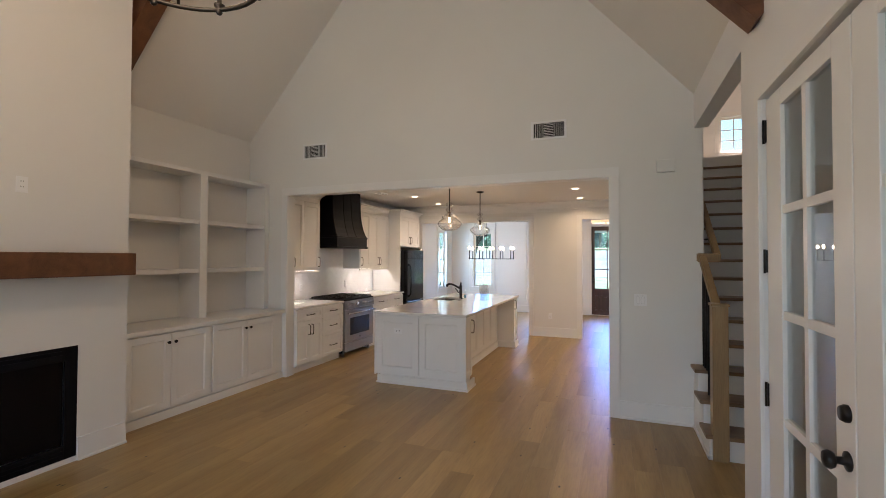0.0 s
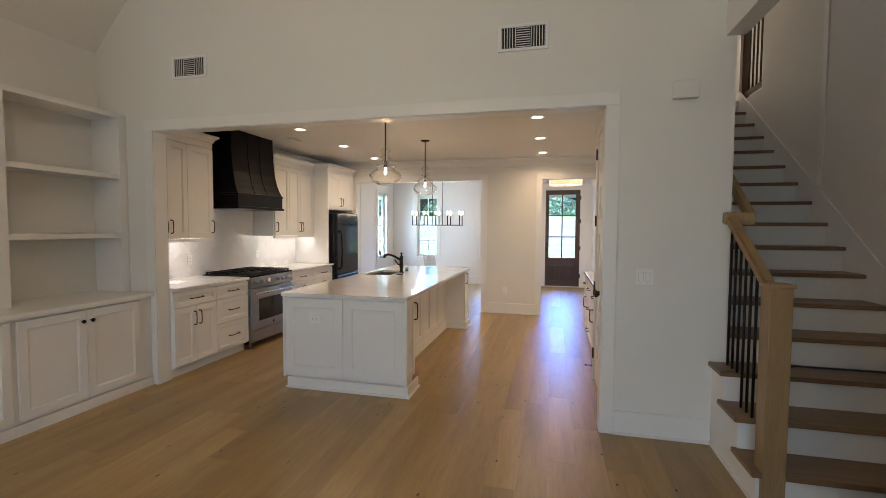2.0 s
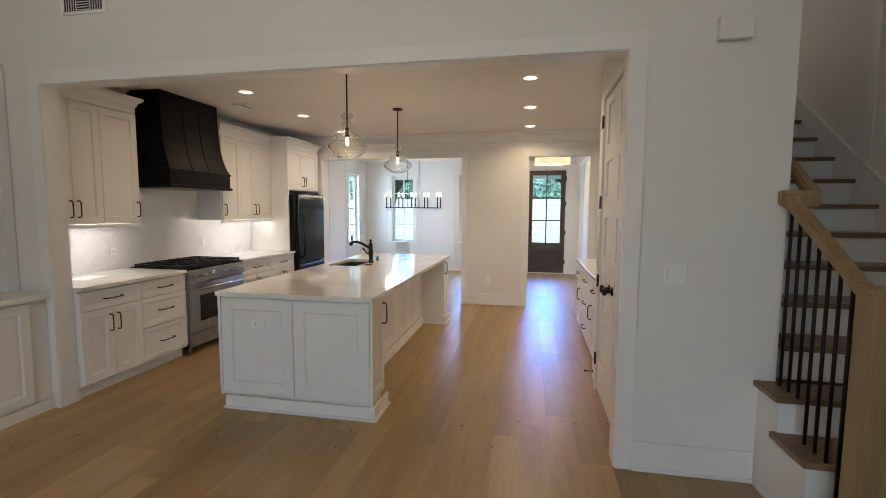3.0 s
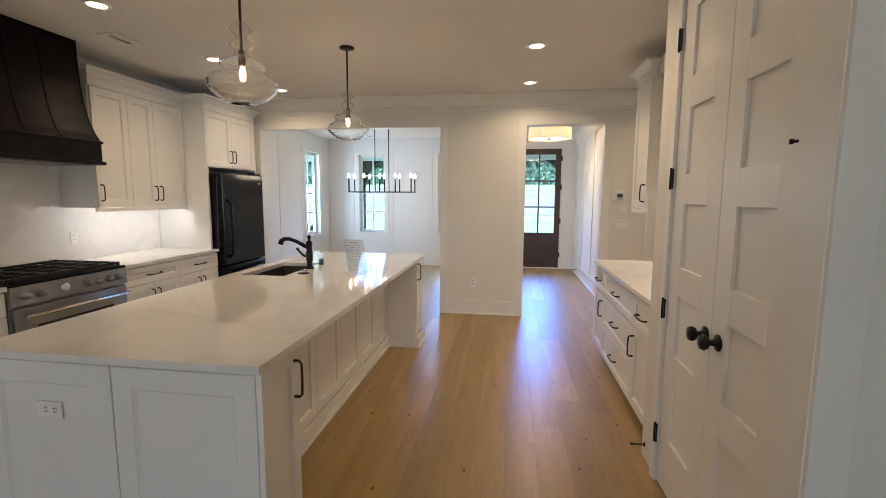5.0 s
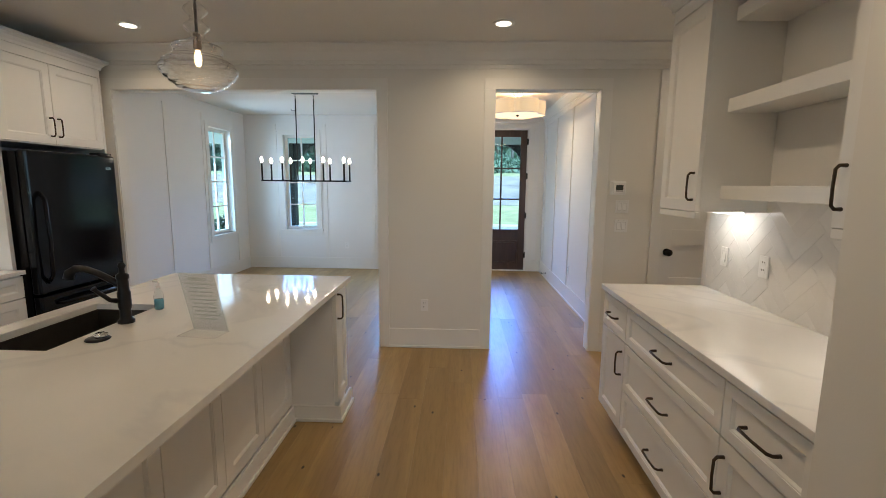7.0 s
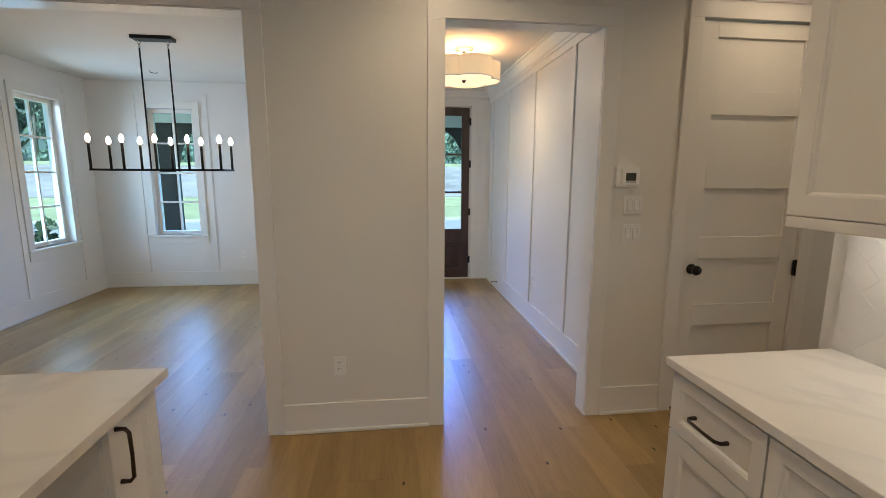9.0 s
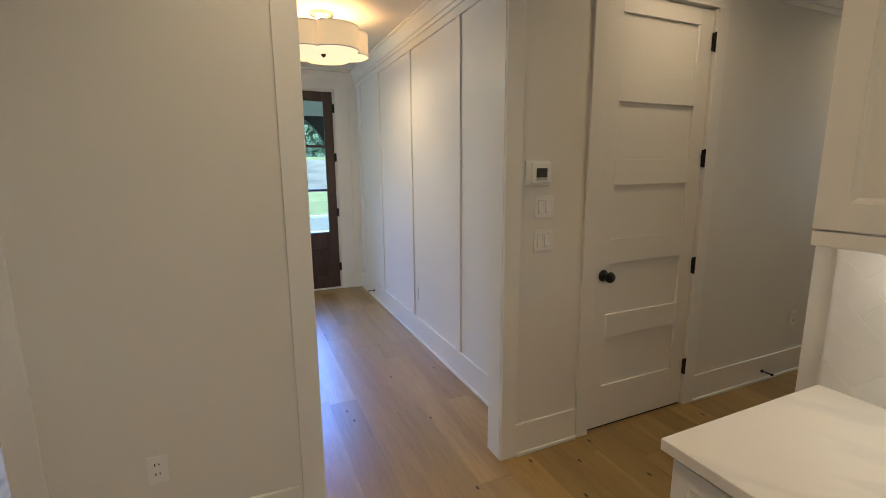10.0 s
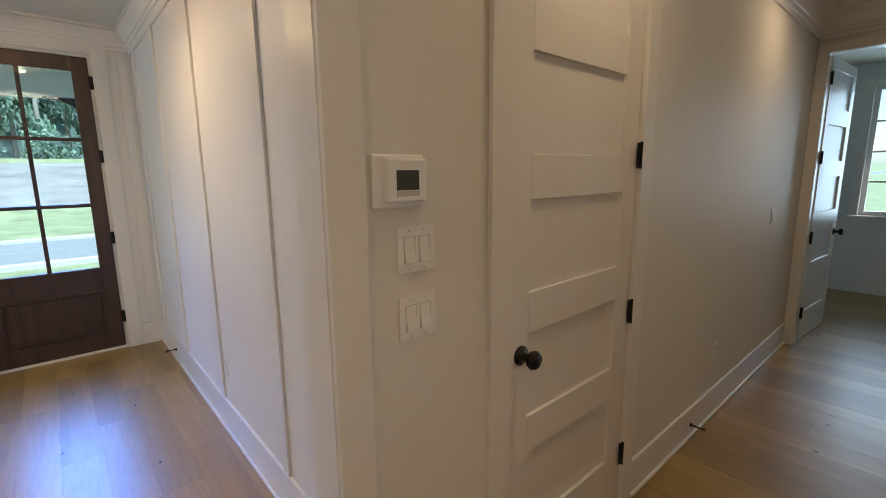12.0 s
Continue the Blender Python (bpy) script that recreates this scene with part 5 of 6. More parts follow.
# faucet
fc = thing("faucet", pose(-2.195, 7.76, 0.915), "matte black bridge-style kitchen faucet", "faucet")
part("body", lathe(bmesh.new(), [(0, 0), (0.034, 0), (0.034, 0.012), (0.024, 0.02), (0.022, 0.06), (0.027, 0.075), (0.027, 0.14), (0.023, 0.15), (0.022, 0.20), (0.026, 0.207), (0.026, 0.222), (0.012, 0.232), (0.011, 0.25), (0.017, 0.262), (0.011, 0.276), (0, 0.28)], (0, 0, 0), 20), BLACK, fc)
part("spout", tube(bmesh.new(), [(0, 0, 0.17), (-0.05, 0, 0.195), (-0.11, 0, 0.225), (-0.17, 0, 0.245), (-0.215, 0, 0.245), (-0.245, 0, 0.225), (-0.252, 0, 0.20)], [0.017, 0.016, 0.015, 0.015, 0.017, 0.021, 0.022], 14), BLACK, fc)
part("lever", tube(bmesh.new(), [(0, 0, 0.10), (-0.03, -0.045, 0.115), (-0.055, -0.085, 0.165), (-0.06, -0.095, 0.18)], [0.015, 0.01, 0.009, 0.012], 10), BLACK, fc)
bt = thing("soap_bottle", pose(-2.19, 7.98, 0.915), "small clear bottle of blue soap", "bottle")
part("liquid", lathe(bmesh.new(), [(0, 0.002), (0.018, 0.002), (0.0205, 0.006), (0.0205, 0.052), (0, 0.052)], (0, 0, 0), 16), BLUEGEL, bt, "pale blue liquid soap")
g = part("bottle", lathe(bmesh.new(), [(0, 0), (0.02, 0), (0.023, 0.005), (0.023, 0.068), (0.018, 0.09), (0.009, 0.105), (0.009, 0.115), (0, 0.115)], (0, 0, 0), 16), ACRYL, bt, "clear plastic bottle wall")
g.visible_shadow = False
part("pump", tube(lathe(bmesh.new(), [(0.011, 0.113), (0.011, 0.125), (0.004, 0.128), (0.004, 0.145), (0, 0.147)], (0, 0, 0), 10), [(0, 0, 0.145), (-0.025, 0, 0.142)], 0.004, 6), PLASTIC, bt)
dk = thing("sink_strainer", pose(-2.14, 7.53, 0.915), "round dark and chrome sink strainer", "strainer")
part("rim", lathe(bmesh.new(), [(0, 0), (0.042, 0), (0.046, 0.004), (0.04, 0.009), (0.02, 0.009), (0, 0.006)], (0, 0, 0), 20), BLACK, dk)
part("cup", lathe(bmesh.new(), [(0.022, 0.008), (0.026, 0.02), (0.018, 0.026), (0, 0.026)], (0.005, 0.01, 0), 16), CHROME, dk)
sg = thing("sign_holder", pose(-1.75, 7.675, 0.915, 0, 0, 173), "slanted clear acrylic sign holder with printed sheet", "sign")
sg_tilt = 0.07
bm = prism(bmesh.new(), [(0.0, 0.004), (0.0, 0.0), (0.10, 0.0), (0.10, 0.004)], "x", -0.085, 0.085)
part("foot", bm, FILM, sg)
bm = prism(bmesh.new(), [(0.0, 0.0), (0.004, 0.0), (0.004 + sg_tilt, 0.27), (sg_tilt, 0.27)], "x", -0.085, 0.085)
part("stand", bm, ACRYL, sg)
bm = prism(bmesh.new(), [(0.0046, 0.006), (0.0054, 0.006), (0.0054 + sg_tilt, 0.266), (0.0046 + sg_tilt, 0.266)], "x", -0.082, 0.082)
sheet = part("sheet", bm, FILM, sg)
for k in range(11):
    z = 0.235 - k * 0.018
    y = z / 0.27 * sg_tilt + 0.0060
    wd = (0.05, 0.062, 0.045, 0.058)[k % 4] if k else 0.04
    part("text_line", boxes((-wd, y, z, wd, y + 0.0006, z + (0.006 if k else 0.012))), PRINT, sheet)
for o in sg.children:
    if o.name.startswith(("foot", "stand")):
        o.visible_shadow = False
outlet(pose(-2.356, IY0 + 0.017, 0.67, 0, 90, 0), "white outlet in the island end")

# ---- kitchen: right counter ----
RX0 = 0.268
c = base_box(facing(RX0 + 0.012, 8.745, 0, "-x"), 0.398, "narrow white shaker base cabinet", 0.60)
drawer(c, 0, 0.398, 0.66, 0.868, pull=0.14)
cab_door(c, 0, 0.398, 0.115, 0.653, 1)
c = base_box(facing(RX0 + 0.012, 8.344, 0, "-x"), 0.948, "white shaker base cabinet with three wide drawers", 0.60)
for z0, z1 in ((0.66, 0.868), (0.385, 0.653), (0.115, 0.378)):
    drawer(c, 0, 0.948, z0, z1)
c = base_box(facing(RX0 + 0.012, 7.393, 0, "-x"), 0.43, "white shaker base cabinet with drawer over door", 0.60)
drawer(c, 0, 0.43, 0.66, 0.868)
cab_door(c, 0, 0.43, 0.115, 0.653, -1)
tagged(new("countertop", mesh_of("countertop", boxes((RX0 - 0.005, 6.957, 0.884, 0.923, 8.768, 0.915), bev=0.003), STONE)), "white quartz countertop slab beside the hall", "countertop", "kitchen countertops")
wall_cab(facing(0.553, 8.66, 0, "-x"), 0.42, [(0, 0.42, 1)], "narrow white shaker wall cabinet", deep=0.37, z0=1.42, z1=2.475)
wall_cab(facing(0.553, 7.372, 0, "-x"), 0.412, [(0, 0.412, -1)], "white shaker wall cabinet by the pantry", deep=0.37, z0=1.42, z1=2.475, right=False)
su = thing("shelf_unit", pose(0.93, 7.373, 1.49), "white open wall shelving with three thick shelves", "shelves")
for z in (1.49, 1.925, 2.36):
    part("shelf", boxes((-0.258, 0, z - 1.49, -0.008, 0.866, z - 1.49 + 0.068), bev=0.003), CAB, su)
part("back_panel", boxes((-0.008, 0, 0, 0.004, 0.866, 1.16)), CAB, su)
part("frieze", boxes((-0.33, 0, 1.0, -0.008, 0.866, 1.14), bev=0.003), CAB, su)
for a, b in ((8.28, 8.62), (6.98, 7.35)):
    tagged(new("undercabinet_light", mesh_of("undercabinet_light", boxes((0.79, a, 1.405, 0.83, b, 1.417)), STRIP)), "slim lit under-cabinet light bar", "light bar")
lamp("undercabinet_glow", "AREA", pose(0.80, 8.45, 1.398, 0, -6, 0), 0.45, (1.0, 0.80, 0.58), size=0.08, size_y=0.3)
lamp("undercabinet_glow", "AREA", pose(0.80, 7.17, 1.398, 0, -6, 0), 0.6, (1.0, 0.80, 0.58), size=0.08, size_y=0.4)

# ---- lights ----
for x in (-3.27, -0.37):
    for y in (7.02, 8.21, 9.42):
        d = thing("downlight", pose(x, y, KC), "white recessed ceiling downlight, switched on", "downlight", "kitchen downlights")
        part("trim_ring", lathe(bmesh.new(), [(0.055, -0.002), (0.058, -0.007), (0.082, -0.005), (0.085, 0.0)], (0, 0, 0), 28), PLASTIC, d)
        part("lens", lathe(bmesh.new(), [(0, -0.004), (0.056, -0.004)], (0, 0, 0), 28), CANLIGHT, d)
        lamp("downlight_beam", "AREA", look((x, y, KC - 0.012), (x, y + 0.001, 0)), 3.3 if x > -1 else 2.9, (1.0, 0.70, 0.40), disk=0.1, spread=150)


for x in (1.55, 3.65):
    y = 9.56
    d = thing("downlight", pose(x, y, KC), "white recessed ceiling downlight, switched on", "downlight", "hall downlights")
    part("trim_ring", lathe(bmesh.new(), [(0.055, -0.002), (0.058, -0.007), (0.082, -0.005), (0.085, 0.0)], (0, 0, 0), 28), PLASTIC, d)
    part("lens", lathe(bmesh.new(), [(0, -0.004), (0.056, -0.004)], (0, 0, 0), 28), CANLIGHT, d)
    lamp("downlight_beam", "AREA", look((x, y, KC - 0.012), (x, y + 0.001, 0)), 2.6, (1.0, 0.70, 0.40), disk=0.1, spread=150)


def pendant(y, label):
    p = thing("pendant_light", pose(-1.945, y, KC), label, "pendant light", "island pendants")
    part("canopy", lathe(bmesh.new(), [(0, 0), (0.062, 0), (0.062, -0.012), (0.03, -0.022), (0, -0.022)], (0, 0, 0), 22), BLACK, p)
    part("stem", tube(bmesh.new(), [(0, 0, -0.02), (0, 0, -0.535)], 0.007, 10), BLACK, p)
    part("socket", lathe(bmesh.new(), [(0.008, -0.495), (0.017, -0.50), (0.019, -0.535), (0.019, -0.57), (0.012, -0.575)], (0, 0, 0), 14), BRONZE, p)
    shape = [(0.022, -0.36), (0.05, -0.385), (0.056, -0.40), (0.03, -0.425), (0.028, -0.44), (0.055, -0.465), (0.058, -0.475), (0.034, -0.50), (0.034, -0.52), (0.07, -0.545), (0.105, -0.56), (0.112, -0.575), (0.10, -0.595),
             (0.12, -0.612), (0.155, -0.635), (0.175, -0.665), (0.165, -0.695), (0.135, -0.725), (0.10, -0.75), (0.06, -0.765), (0.0, -0.77)]
    fine = []
    for (r0, z0), (r1, z1) in zip(shape, shape[1:]):
        for k in range(5):
            f = k / 5
            fine.append((r0 + (r1 - r0) * f, z0 + (z1 - z0) * f))
    fine.append(shape[-1])
    shape = [(r + (0.0032 * math.sin(i * 1.55) if r > 0.06 else 0), z) for i, (r, z) in enumerate(fine)]
    g = part("glass_shade", lathe(bmesh.new(), shape, (0, 0, 0), 48), BLOWN, p, "clear rippled blown glass shade")
    g.visible_shadow = False
    part("bulb", lathe(bmesh.new(), [(0.0, -0.575), (0.010, -0.58), (0.015, -0.60), (0.015, -0.632), (0.009, -0.65), (0.0, -0.652)], (0, 0, 0), 14), BULB, p)
    lamp("pendant_glow", "POINT", pose(-1.945, y, KC - 0.615), 1.5, WARM, radius=0.03)
    return p


pendant(6.51, "black stemmed pendant with layered clear glass shade")
pendant(8.05, "black stemmed pendant with layered clear glass shade")

# dining chandelier: open rectangle of black bars with ten candle lamps
dc = thing("linear_chandelier", pose(-2.76, 11.9, KC), "black linear chandelier with ten lit candle bulbs", "chandelier")
part("canopy", boxes((-0.17, -0.06, -0.03, 0.17, 0.06, 0), bev=0.004), BLACK, dc)
ZB = 1.585 - KC
for x in (-0.122, 0.122):
    part("rod", tube(bmesh.new(), [(x, 0, -0.10), (x, 0, ZB)], 0.0075, 8), BLACK, dc)
    bm = tube(bmesh.new(), [(x + 0.012 * math.cos(q), 0, -0.05 + 0.02 * math.sin(q)) for q in [k * math.pi / 5 for k in range(11)]], 0.004, 6, cap=False)
    tube(bm, [(x, 0.012 * math.cos(q), -0.082 + 0.02 * math.sin(q)) for q in [k * math.pi / 5 for k in range(11)]], 0.004, 6, cap=False)
    part("chain_link", bm, CHROME, dc)
for y in (-0.15, 0.15):
    part("bar", boxes((-0.56, y - 0.009, ZB - 0.009, 0.56, y + 0.009, ZB + 0.009)), BLACK, dc)
for x in (-0.56, -0.122, 0.122, 0.56):
    part("cross_bar", boxes((x - 0.009, -0.141, ZB - 0.0085, x + 0.009, 0.141, ZB + 0.0085)), BLACK, dc)
for y in (-0.15, 0.15):
    for k in range(5):
        x = -0.548 + k * 0.274
        c = part("candle_stem", tube(bmesh.new(), [(x, y, ZB), (x, y, ZB + 0.235)], 0.0115, 10), BLACK, dc)
        part("bulb", lathe(bmesh.new(), [(0.0, ZB + 0.235), (0.012, ZB + 0.243), (0.021, ZB + 0.266), (0.016, ZB + 0.292), (0.006, ZB + 0.308), (0, ZB + 0.312)], (x, y, 0), 12), CANDLE, c)

# foyer flush light with scalloped shade
fl = thing("flush_ceiling_light", pose(0.05, 11.88, KC), "scalloped cream linen flush ceiling light, lit", "ceiling light")
part("canopy", lathe(bmesh.new(), [(0, 0), (0.09, 0), (0.09, -0.018), (0.05, -0.03), (0, -0.03)], (0, 0, 0), 22), CHROME, fl)
for k in range(4):
    a = k * math.pi / 2 + 0.4
    part("post", tube(bmesh.new(), [(0.05 * math.cos(a), 0.05 * math.sin(a), -0.02), (0.05 * math.cos(a), 0.05 * math.sin(a), -0.15)], 0.008, 8), CHROME, fl)


def scallop(r0, k):
    return r0 * (0.80 + 0.20 * abs(math.cos(k * math.pi * 5 / 100)) ** 0.6)


bm = bmesh.new()
lo, hi = [], []
for k in range(100):
    a = 2 * math.pi * k / 100
    r = scallop(0.355, k)
    hi.append(bm.verts.new((r * math.cos(a), r * math.sin(a), -0.135)))
    lo.append(bm.verts.new((r * math.cos(a), r * math.sin(a), -0.305)))
for k in range(100):
    bm.faces.new((lo[k], lo[(k + 1) % 100], hi[(k + 1) % 100], hi[k])).smooth = True
part("shade", bm, SHADE, fl, "cream linen scalloped drum shade")
bm = bmesh.new()
bm.faces.new([bm.verts.new((0.985 * scallop(0.355, k) * math.cos(2 * math.pi * k / 100), 0.985 * scallop(0.355, k) * math.sin(2 * math.pi * k / 100), -0.298)) for k in range(100)][::-1])
part("diffuser", bm, DIFFUSER, fl, "white bottom diffuser")
for zz in (-0.135, -0.305):
    part("edge_band", tube(bmesh.new(), [(scallop(0.355, k) * math.cos(2 * math.pi * k / 100), scallop(0.355, k) * math.sin(2 * math.pi * k / 100), zz) for k in range(101)], 0.004, 6, cap=False), TRIM, fl)
part("finial", lathe(bmesh.new(), [(0, -0.325), (0.012, -0.318), (0.02, -0.305), (0.02, -0.298)], (0, 0, 0), 14), BRONZE, fl)
lamp("foyer_glow", "POINT", pose(0.05, 11.88, KC - 0.09), 8, (1.0, 0.68, 0.36), radius=0.05)
lamp("foyer_glow_down", "AREA", look((0.05, 11.88, KC - 0.315), (0.05, 11.881, 0)), 8, (1.0, 0.70, 0.40), disk=0.6)

# ---- small wall things ----
th = thing("thermostat", facing(0.735, YB0, 1.535, "-y"), "white square wall thermostat with grey display", "thermostat")
part("back_plate", boxes((-0.072, -0.01, -0.062, 0.072, 0, 0.062), bev=0.004), PLASTIC, th)
part("case", boxes((-0.045, -0.032, -0.048, 0.066, -0.01, 0.052), bev=0.005), PLASTIC, th)
part("display", boxes((-0.022, -0.0335, -0.020, 0.042, -0.03, 0.026)), LCD, th)
part("button_row", boxes((-0.022, -0.0335, -0.034, 0.042, -0.031, -0.022)), INK, th)
wall_switch(facing(0.787, YB0, 1.367, "-y"), 2, "white double rocker light switch plate")
wall_switch(facing(0.787, YB0, 1.193, "-y"), 2, "white double rocker light switch plate")
outlet(facing(-1.005, YB0, 0.415, "-y"))
outlet(facing(3.11, YB0, 0.43, "-y"))
wall_switch(facing(4.12, YB0, 1.2, "-y"), 1, "white single rocker light switch plate")
outlet(facing(FX1, 11.84, 0.43, "-x"))
outlet(facing(-2.75, YF, 0.43, "-y"))
for m in (facing(LW + 0.022, 6.55, 1.12, "+x"), facing(LW + 0.022, 7.85, 1.12, "+x")):
    outlet(m, "white outlet on the tiled backsplash")
wall_switch(facing(0.913, 8.55, 1.14, "-x"), 1, "white switch on the tiled backsplash")
outlet(facing(0.913, 8.20, 1.14, "-x"), "white outlet on the tiled backsplash")


def door_stop(m):
    d = thing("door_stop", m, "black spring door stop on the baseboard", "door stop")
    part("rod", tube(bmesh.new(), [(0, 0, 0), (0, -0.065, 0)], 0.005, 8), BLACK, d)
    part("tip", tube(bmesh.new(), [(0, -0.065, 0), (0, -0.08, 0)], 0.009, 8), BLACK, d)
    part("base", tube(bmesh.new(), [(0, 0, 0), (0, -0.008, 0)], 0.012, 8), BLACK, d)


door_stop(facing(2.78, YB0 - 0.015, 0.075, "-y"))
door_stop(facing(FX1 - 0.015, 13.3, 0.09, "-x"))
door_stop(facing(PX, 6.90, 0.08, "-x"))

sheet2 = tagged(new("paper_sheet", mesh_of("paper_sheet", boxes((-0.105, -0.14, 0, 0.105, 0.14, 0.002), bev=0.0006), PAPER)), "white paper sheet lying on the countertop", "paper")
sheet2.matrix_world = pose(-4.25, 6.04, 0.9155, 0, 0, 12)
hook = tagged(new("ceiling_wire", mesh_of("ceiling_wire", tube(bmesh.new(), [(0, 0, 0), (0.01, 0.0, -0.02), (0.06, -0.02, -0.035), (0.10, -0.03, -0.03)], 0.004, 6), BLACK)), "short black wire end at the dining ceiling", "wire")
hook.location = (-3.47, 13.3, 2.755)
for o in bpy.data.objects:
    if o.name == "door_4":
        part("hinge_stop", tube(tube(bmesh.new(), [(0.504, -0.02, 1.665), (0.488, -0.036, 1.665)], 0.0045, 8), [(0.488, -0.036, 1.665), (0.482, -0.042, 1.665)], 0.008, 8), BLACK, o, "black hinge-pin door stop")


# ---- outside ----
GZ = -0.45
bm = bmesh.new()
for pts in ([(-1500, -1500), (1500, -1500), (1500, 38), (-1500, 38)],):
    bm.faces.new([bm.verts.new((x, y, GZ)) for x, y in pts])
v = list(bm.verts)
a = [bm.verts.new((x, 62, 3.0)) for x in (-1500, 1500)]
bm.faces.new((v[3], v[2], a[1], a[0]))
b = [bm.verts.new((x, 1500, 9)) for x in (-1500, 1500)]
bm.faces.new((a[0], a[1], b[1], b[0]))
solid("ground", bm, GRASS, "green mown lawn running up to a bank", "ground")
solid("bank", prism(bmesh.new(), [(41, GZ + 0.46), (58, 2.55), (58, 2.4), (41, GZ + 0.3)], "x", -80, 80), BANK, "dry mown grass bank", "ground")
solid("road", boxes((-300, 22.3, GZ - 0.2, 300, 27.2, GZ + 0.03)), ASPHALT, "grey asphalt street", "road")
for y in (22.1, 27.2):
    solid("kerb", boxes((-300, y, GZ - 0.2, 300, y + 0.2, GZ + 0.13), bev=0.02), CONCRETE, "pale concrete kerb", "kerb")
solid("porch_floor", boxes((-6.5, YF + 0.16, GZ, 2.6, 16.4, -0.04)), CONCRETE, "concrete porch floor slab", "porch floor")
solid("porch_roof", boxes((-6.5, YF + 0.16, 2.78, 2.6, 16.6, 2.9)), TRIM, "pale porch ceiling", "porch ceiling")
solid("porch_beam", boxes((-6.5, 16.05, 2.45, 2.6, 16.3, 2.78)), WALL_WHITE, "pale porch beam", "beam")
for x in (-4.62, 0.95):
    p = thing("porch_post", pose(x, 16.17, -0.04), "dark wooden porch post with curved brackets", "post", "porch posts")
    part("post", boxes((-0.13, -0.11, 0, 0.13, 0.11, 2.49), bev=0.01), PORCHWOOD, p)
    part("base", boxes((-0.17, -0.15, 0, 0.17, 0.15, 0.16), bev=0.01), PORCHWOOD, p)
    for s in (-1, 1):
        arc = [(s * (0.13 + 0.62 * (1 - math.cos(q))), 2.49 - 0.95 * (1 - math.sin(q))) for q in [k * math.pi / 16 for k in range(9)]]
        outer = [(s * 0.13, 2.49)]
        part("bracket", prism(bmesh.new(), [(px, pz) for px, pz in arc] + outer, "y", -0.06, 0.06), PORCHWOOD, p)


def leaf_cloud(rng, n, r, size, flat=1.0):
    """Many small leaf cards gathered in uneven clumps."""
    bm = bmesh.new()
    clumps = [(Vector((rng.gauss(0, 0.45), rng.gauss(0, 0.45), rng.gauss(0, 0.5))) * r, rng.uniform(0.25, 0.5) * r) for _ in range(16)]
    for i in range(n):
        c, cr = clumps[i % 16]
        d = Vector((rng.gauss(0, 1), rng.gauss(0, 1), rng.gauss(0, 1) * flat)).normalized() * cr * rng.uniform(0.5, 1.0)
        q = Euler((rng.uniform(0, 6), rng.uniform(0, 6), rng.uniform(0, 6))).to_matrix()
        s = size * rng.uniform(0.6, 1.4)
        vs = [bm.verts.new(c + d + q @ Vector(p) * s) for p in ((-0.5, 0, 0), (0, -0.32, 0.05), (0.6, 0, 0), (0, 0.32, 0.05))]
        bm.faces.new(vs)
    return bm


rng = random.Random(7)
trees = []
for k in range(3):
    t_ = thing("tree", pose(0, 0, -50), "tall woodland tree with bare lower trunk", "tree", "woodland trees")
    hgt = 15 + 2 * k
    bm = tube(bmesh.new(), [(0, 0, 0), (0.1 * k, 0.1, hgt * 0.35), (0.2, -0.1 * k, hgt * 0.7), (0.1, 0, hgt)], [0.24, 0.19, 0.12, 0.03], 8)
    for j in range(6):
        q = rng.uniform(0, 6.28)
        z = hgt * rng.uniform(0.35, 0.8)
        tube(bm, [(0.12, 0, z), (1.4 * math.cos(q), 1.4 * math.sin(q), z + 0.8), (2.3 * math.cos(q), 2.3 * math.sin(q), z + 1.9)], [0.07, 0.045, 0.015], 6)
    part("trunk", bm, BARK, t_)
    bm = leaf_cloud(rng, 3600, 3.0, 0.34, 1.0)
    bmesh.ops.scale(bm, verts=bm.verts, vec=(1, 1, 1.7))
    bmesh.ops.translate(bm, verts=bm.verts, vec=(0, 0, hgt * 0.68))
    part("crown", bm, HAZY_LEAF, t_)
    trees.append(t_)
spots = [(-66 + 2.2 * i + rng.uniform(-1, 1), 63 + rng.uniform(0, 14)) for i in range(34)]
for i, (x, y) in enumerate(spots):
    z = 2.9 if y > 60 else GZ - 0.1
    m = pose(x, y, z, 0, 0, rng.uniform(0, 360))
    if i < 3:
        trees[i].matrix_world = m
    else:
        copy_thing(trees[i % 3], m)
bm = bmesh.new()
for i in range(60):
    c = leaf_cloud(rng, 260, 1.6, 0.42)
    bmesh.ops.translate(c, verts=c.verts, vec=(-50 + i * 1.75 + rng.uniform(-1, 1), 63 + rng.uniform(-1, 4), 3.6 + rng.uniform(0, 1.2)))
    me = bpy.data.meshes.new("tmp")
    c.to_mesh(me)
    c.free()
    bm.from_mesh(me)
    bpy.data.meshes.remove(me)
tagged(new("undergrowth", mesh_of("undergrowth", bm, HAZY_LEAF)), "dense green woodland edge bushes", "bushes", kind="stuff")
bm = bmesh.new()
for i in range(150):
    c = leaf_cloud(rng, 70, 4.0, 2.0)
    bmesh.ops.translate(c, verts=c.verts, vec=(-211 + i * 1.5, 84 + rng.uniform(-3, 5), 5 + rng.uniform(0, 20)))
    me = bpy.data.meshes.new("tmp")
    c.to_mesh(me)
    c.free()
    bm.from_mesh(me)
    bpy.data.meshes.remove(me)
tagged(new("far_woods", mesh_of("far_woods", bm, HAZY_LEAF)), "far woodland foliage behind the bank", "woods", kind="stuff")
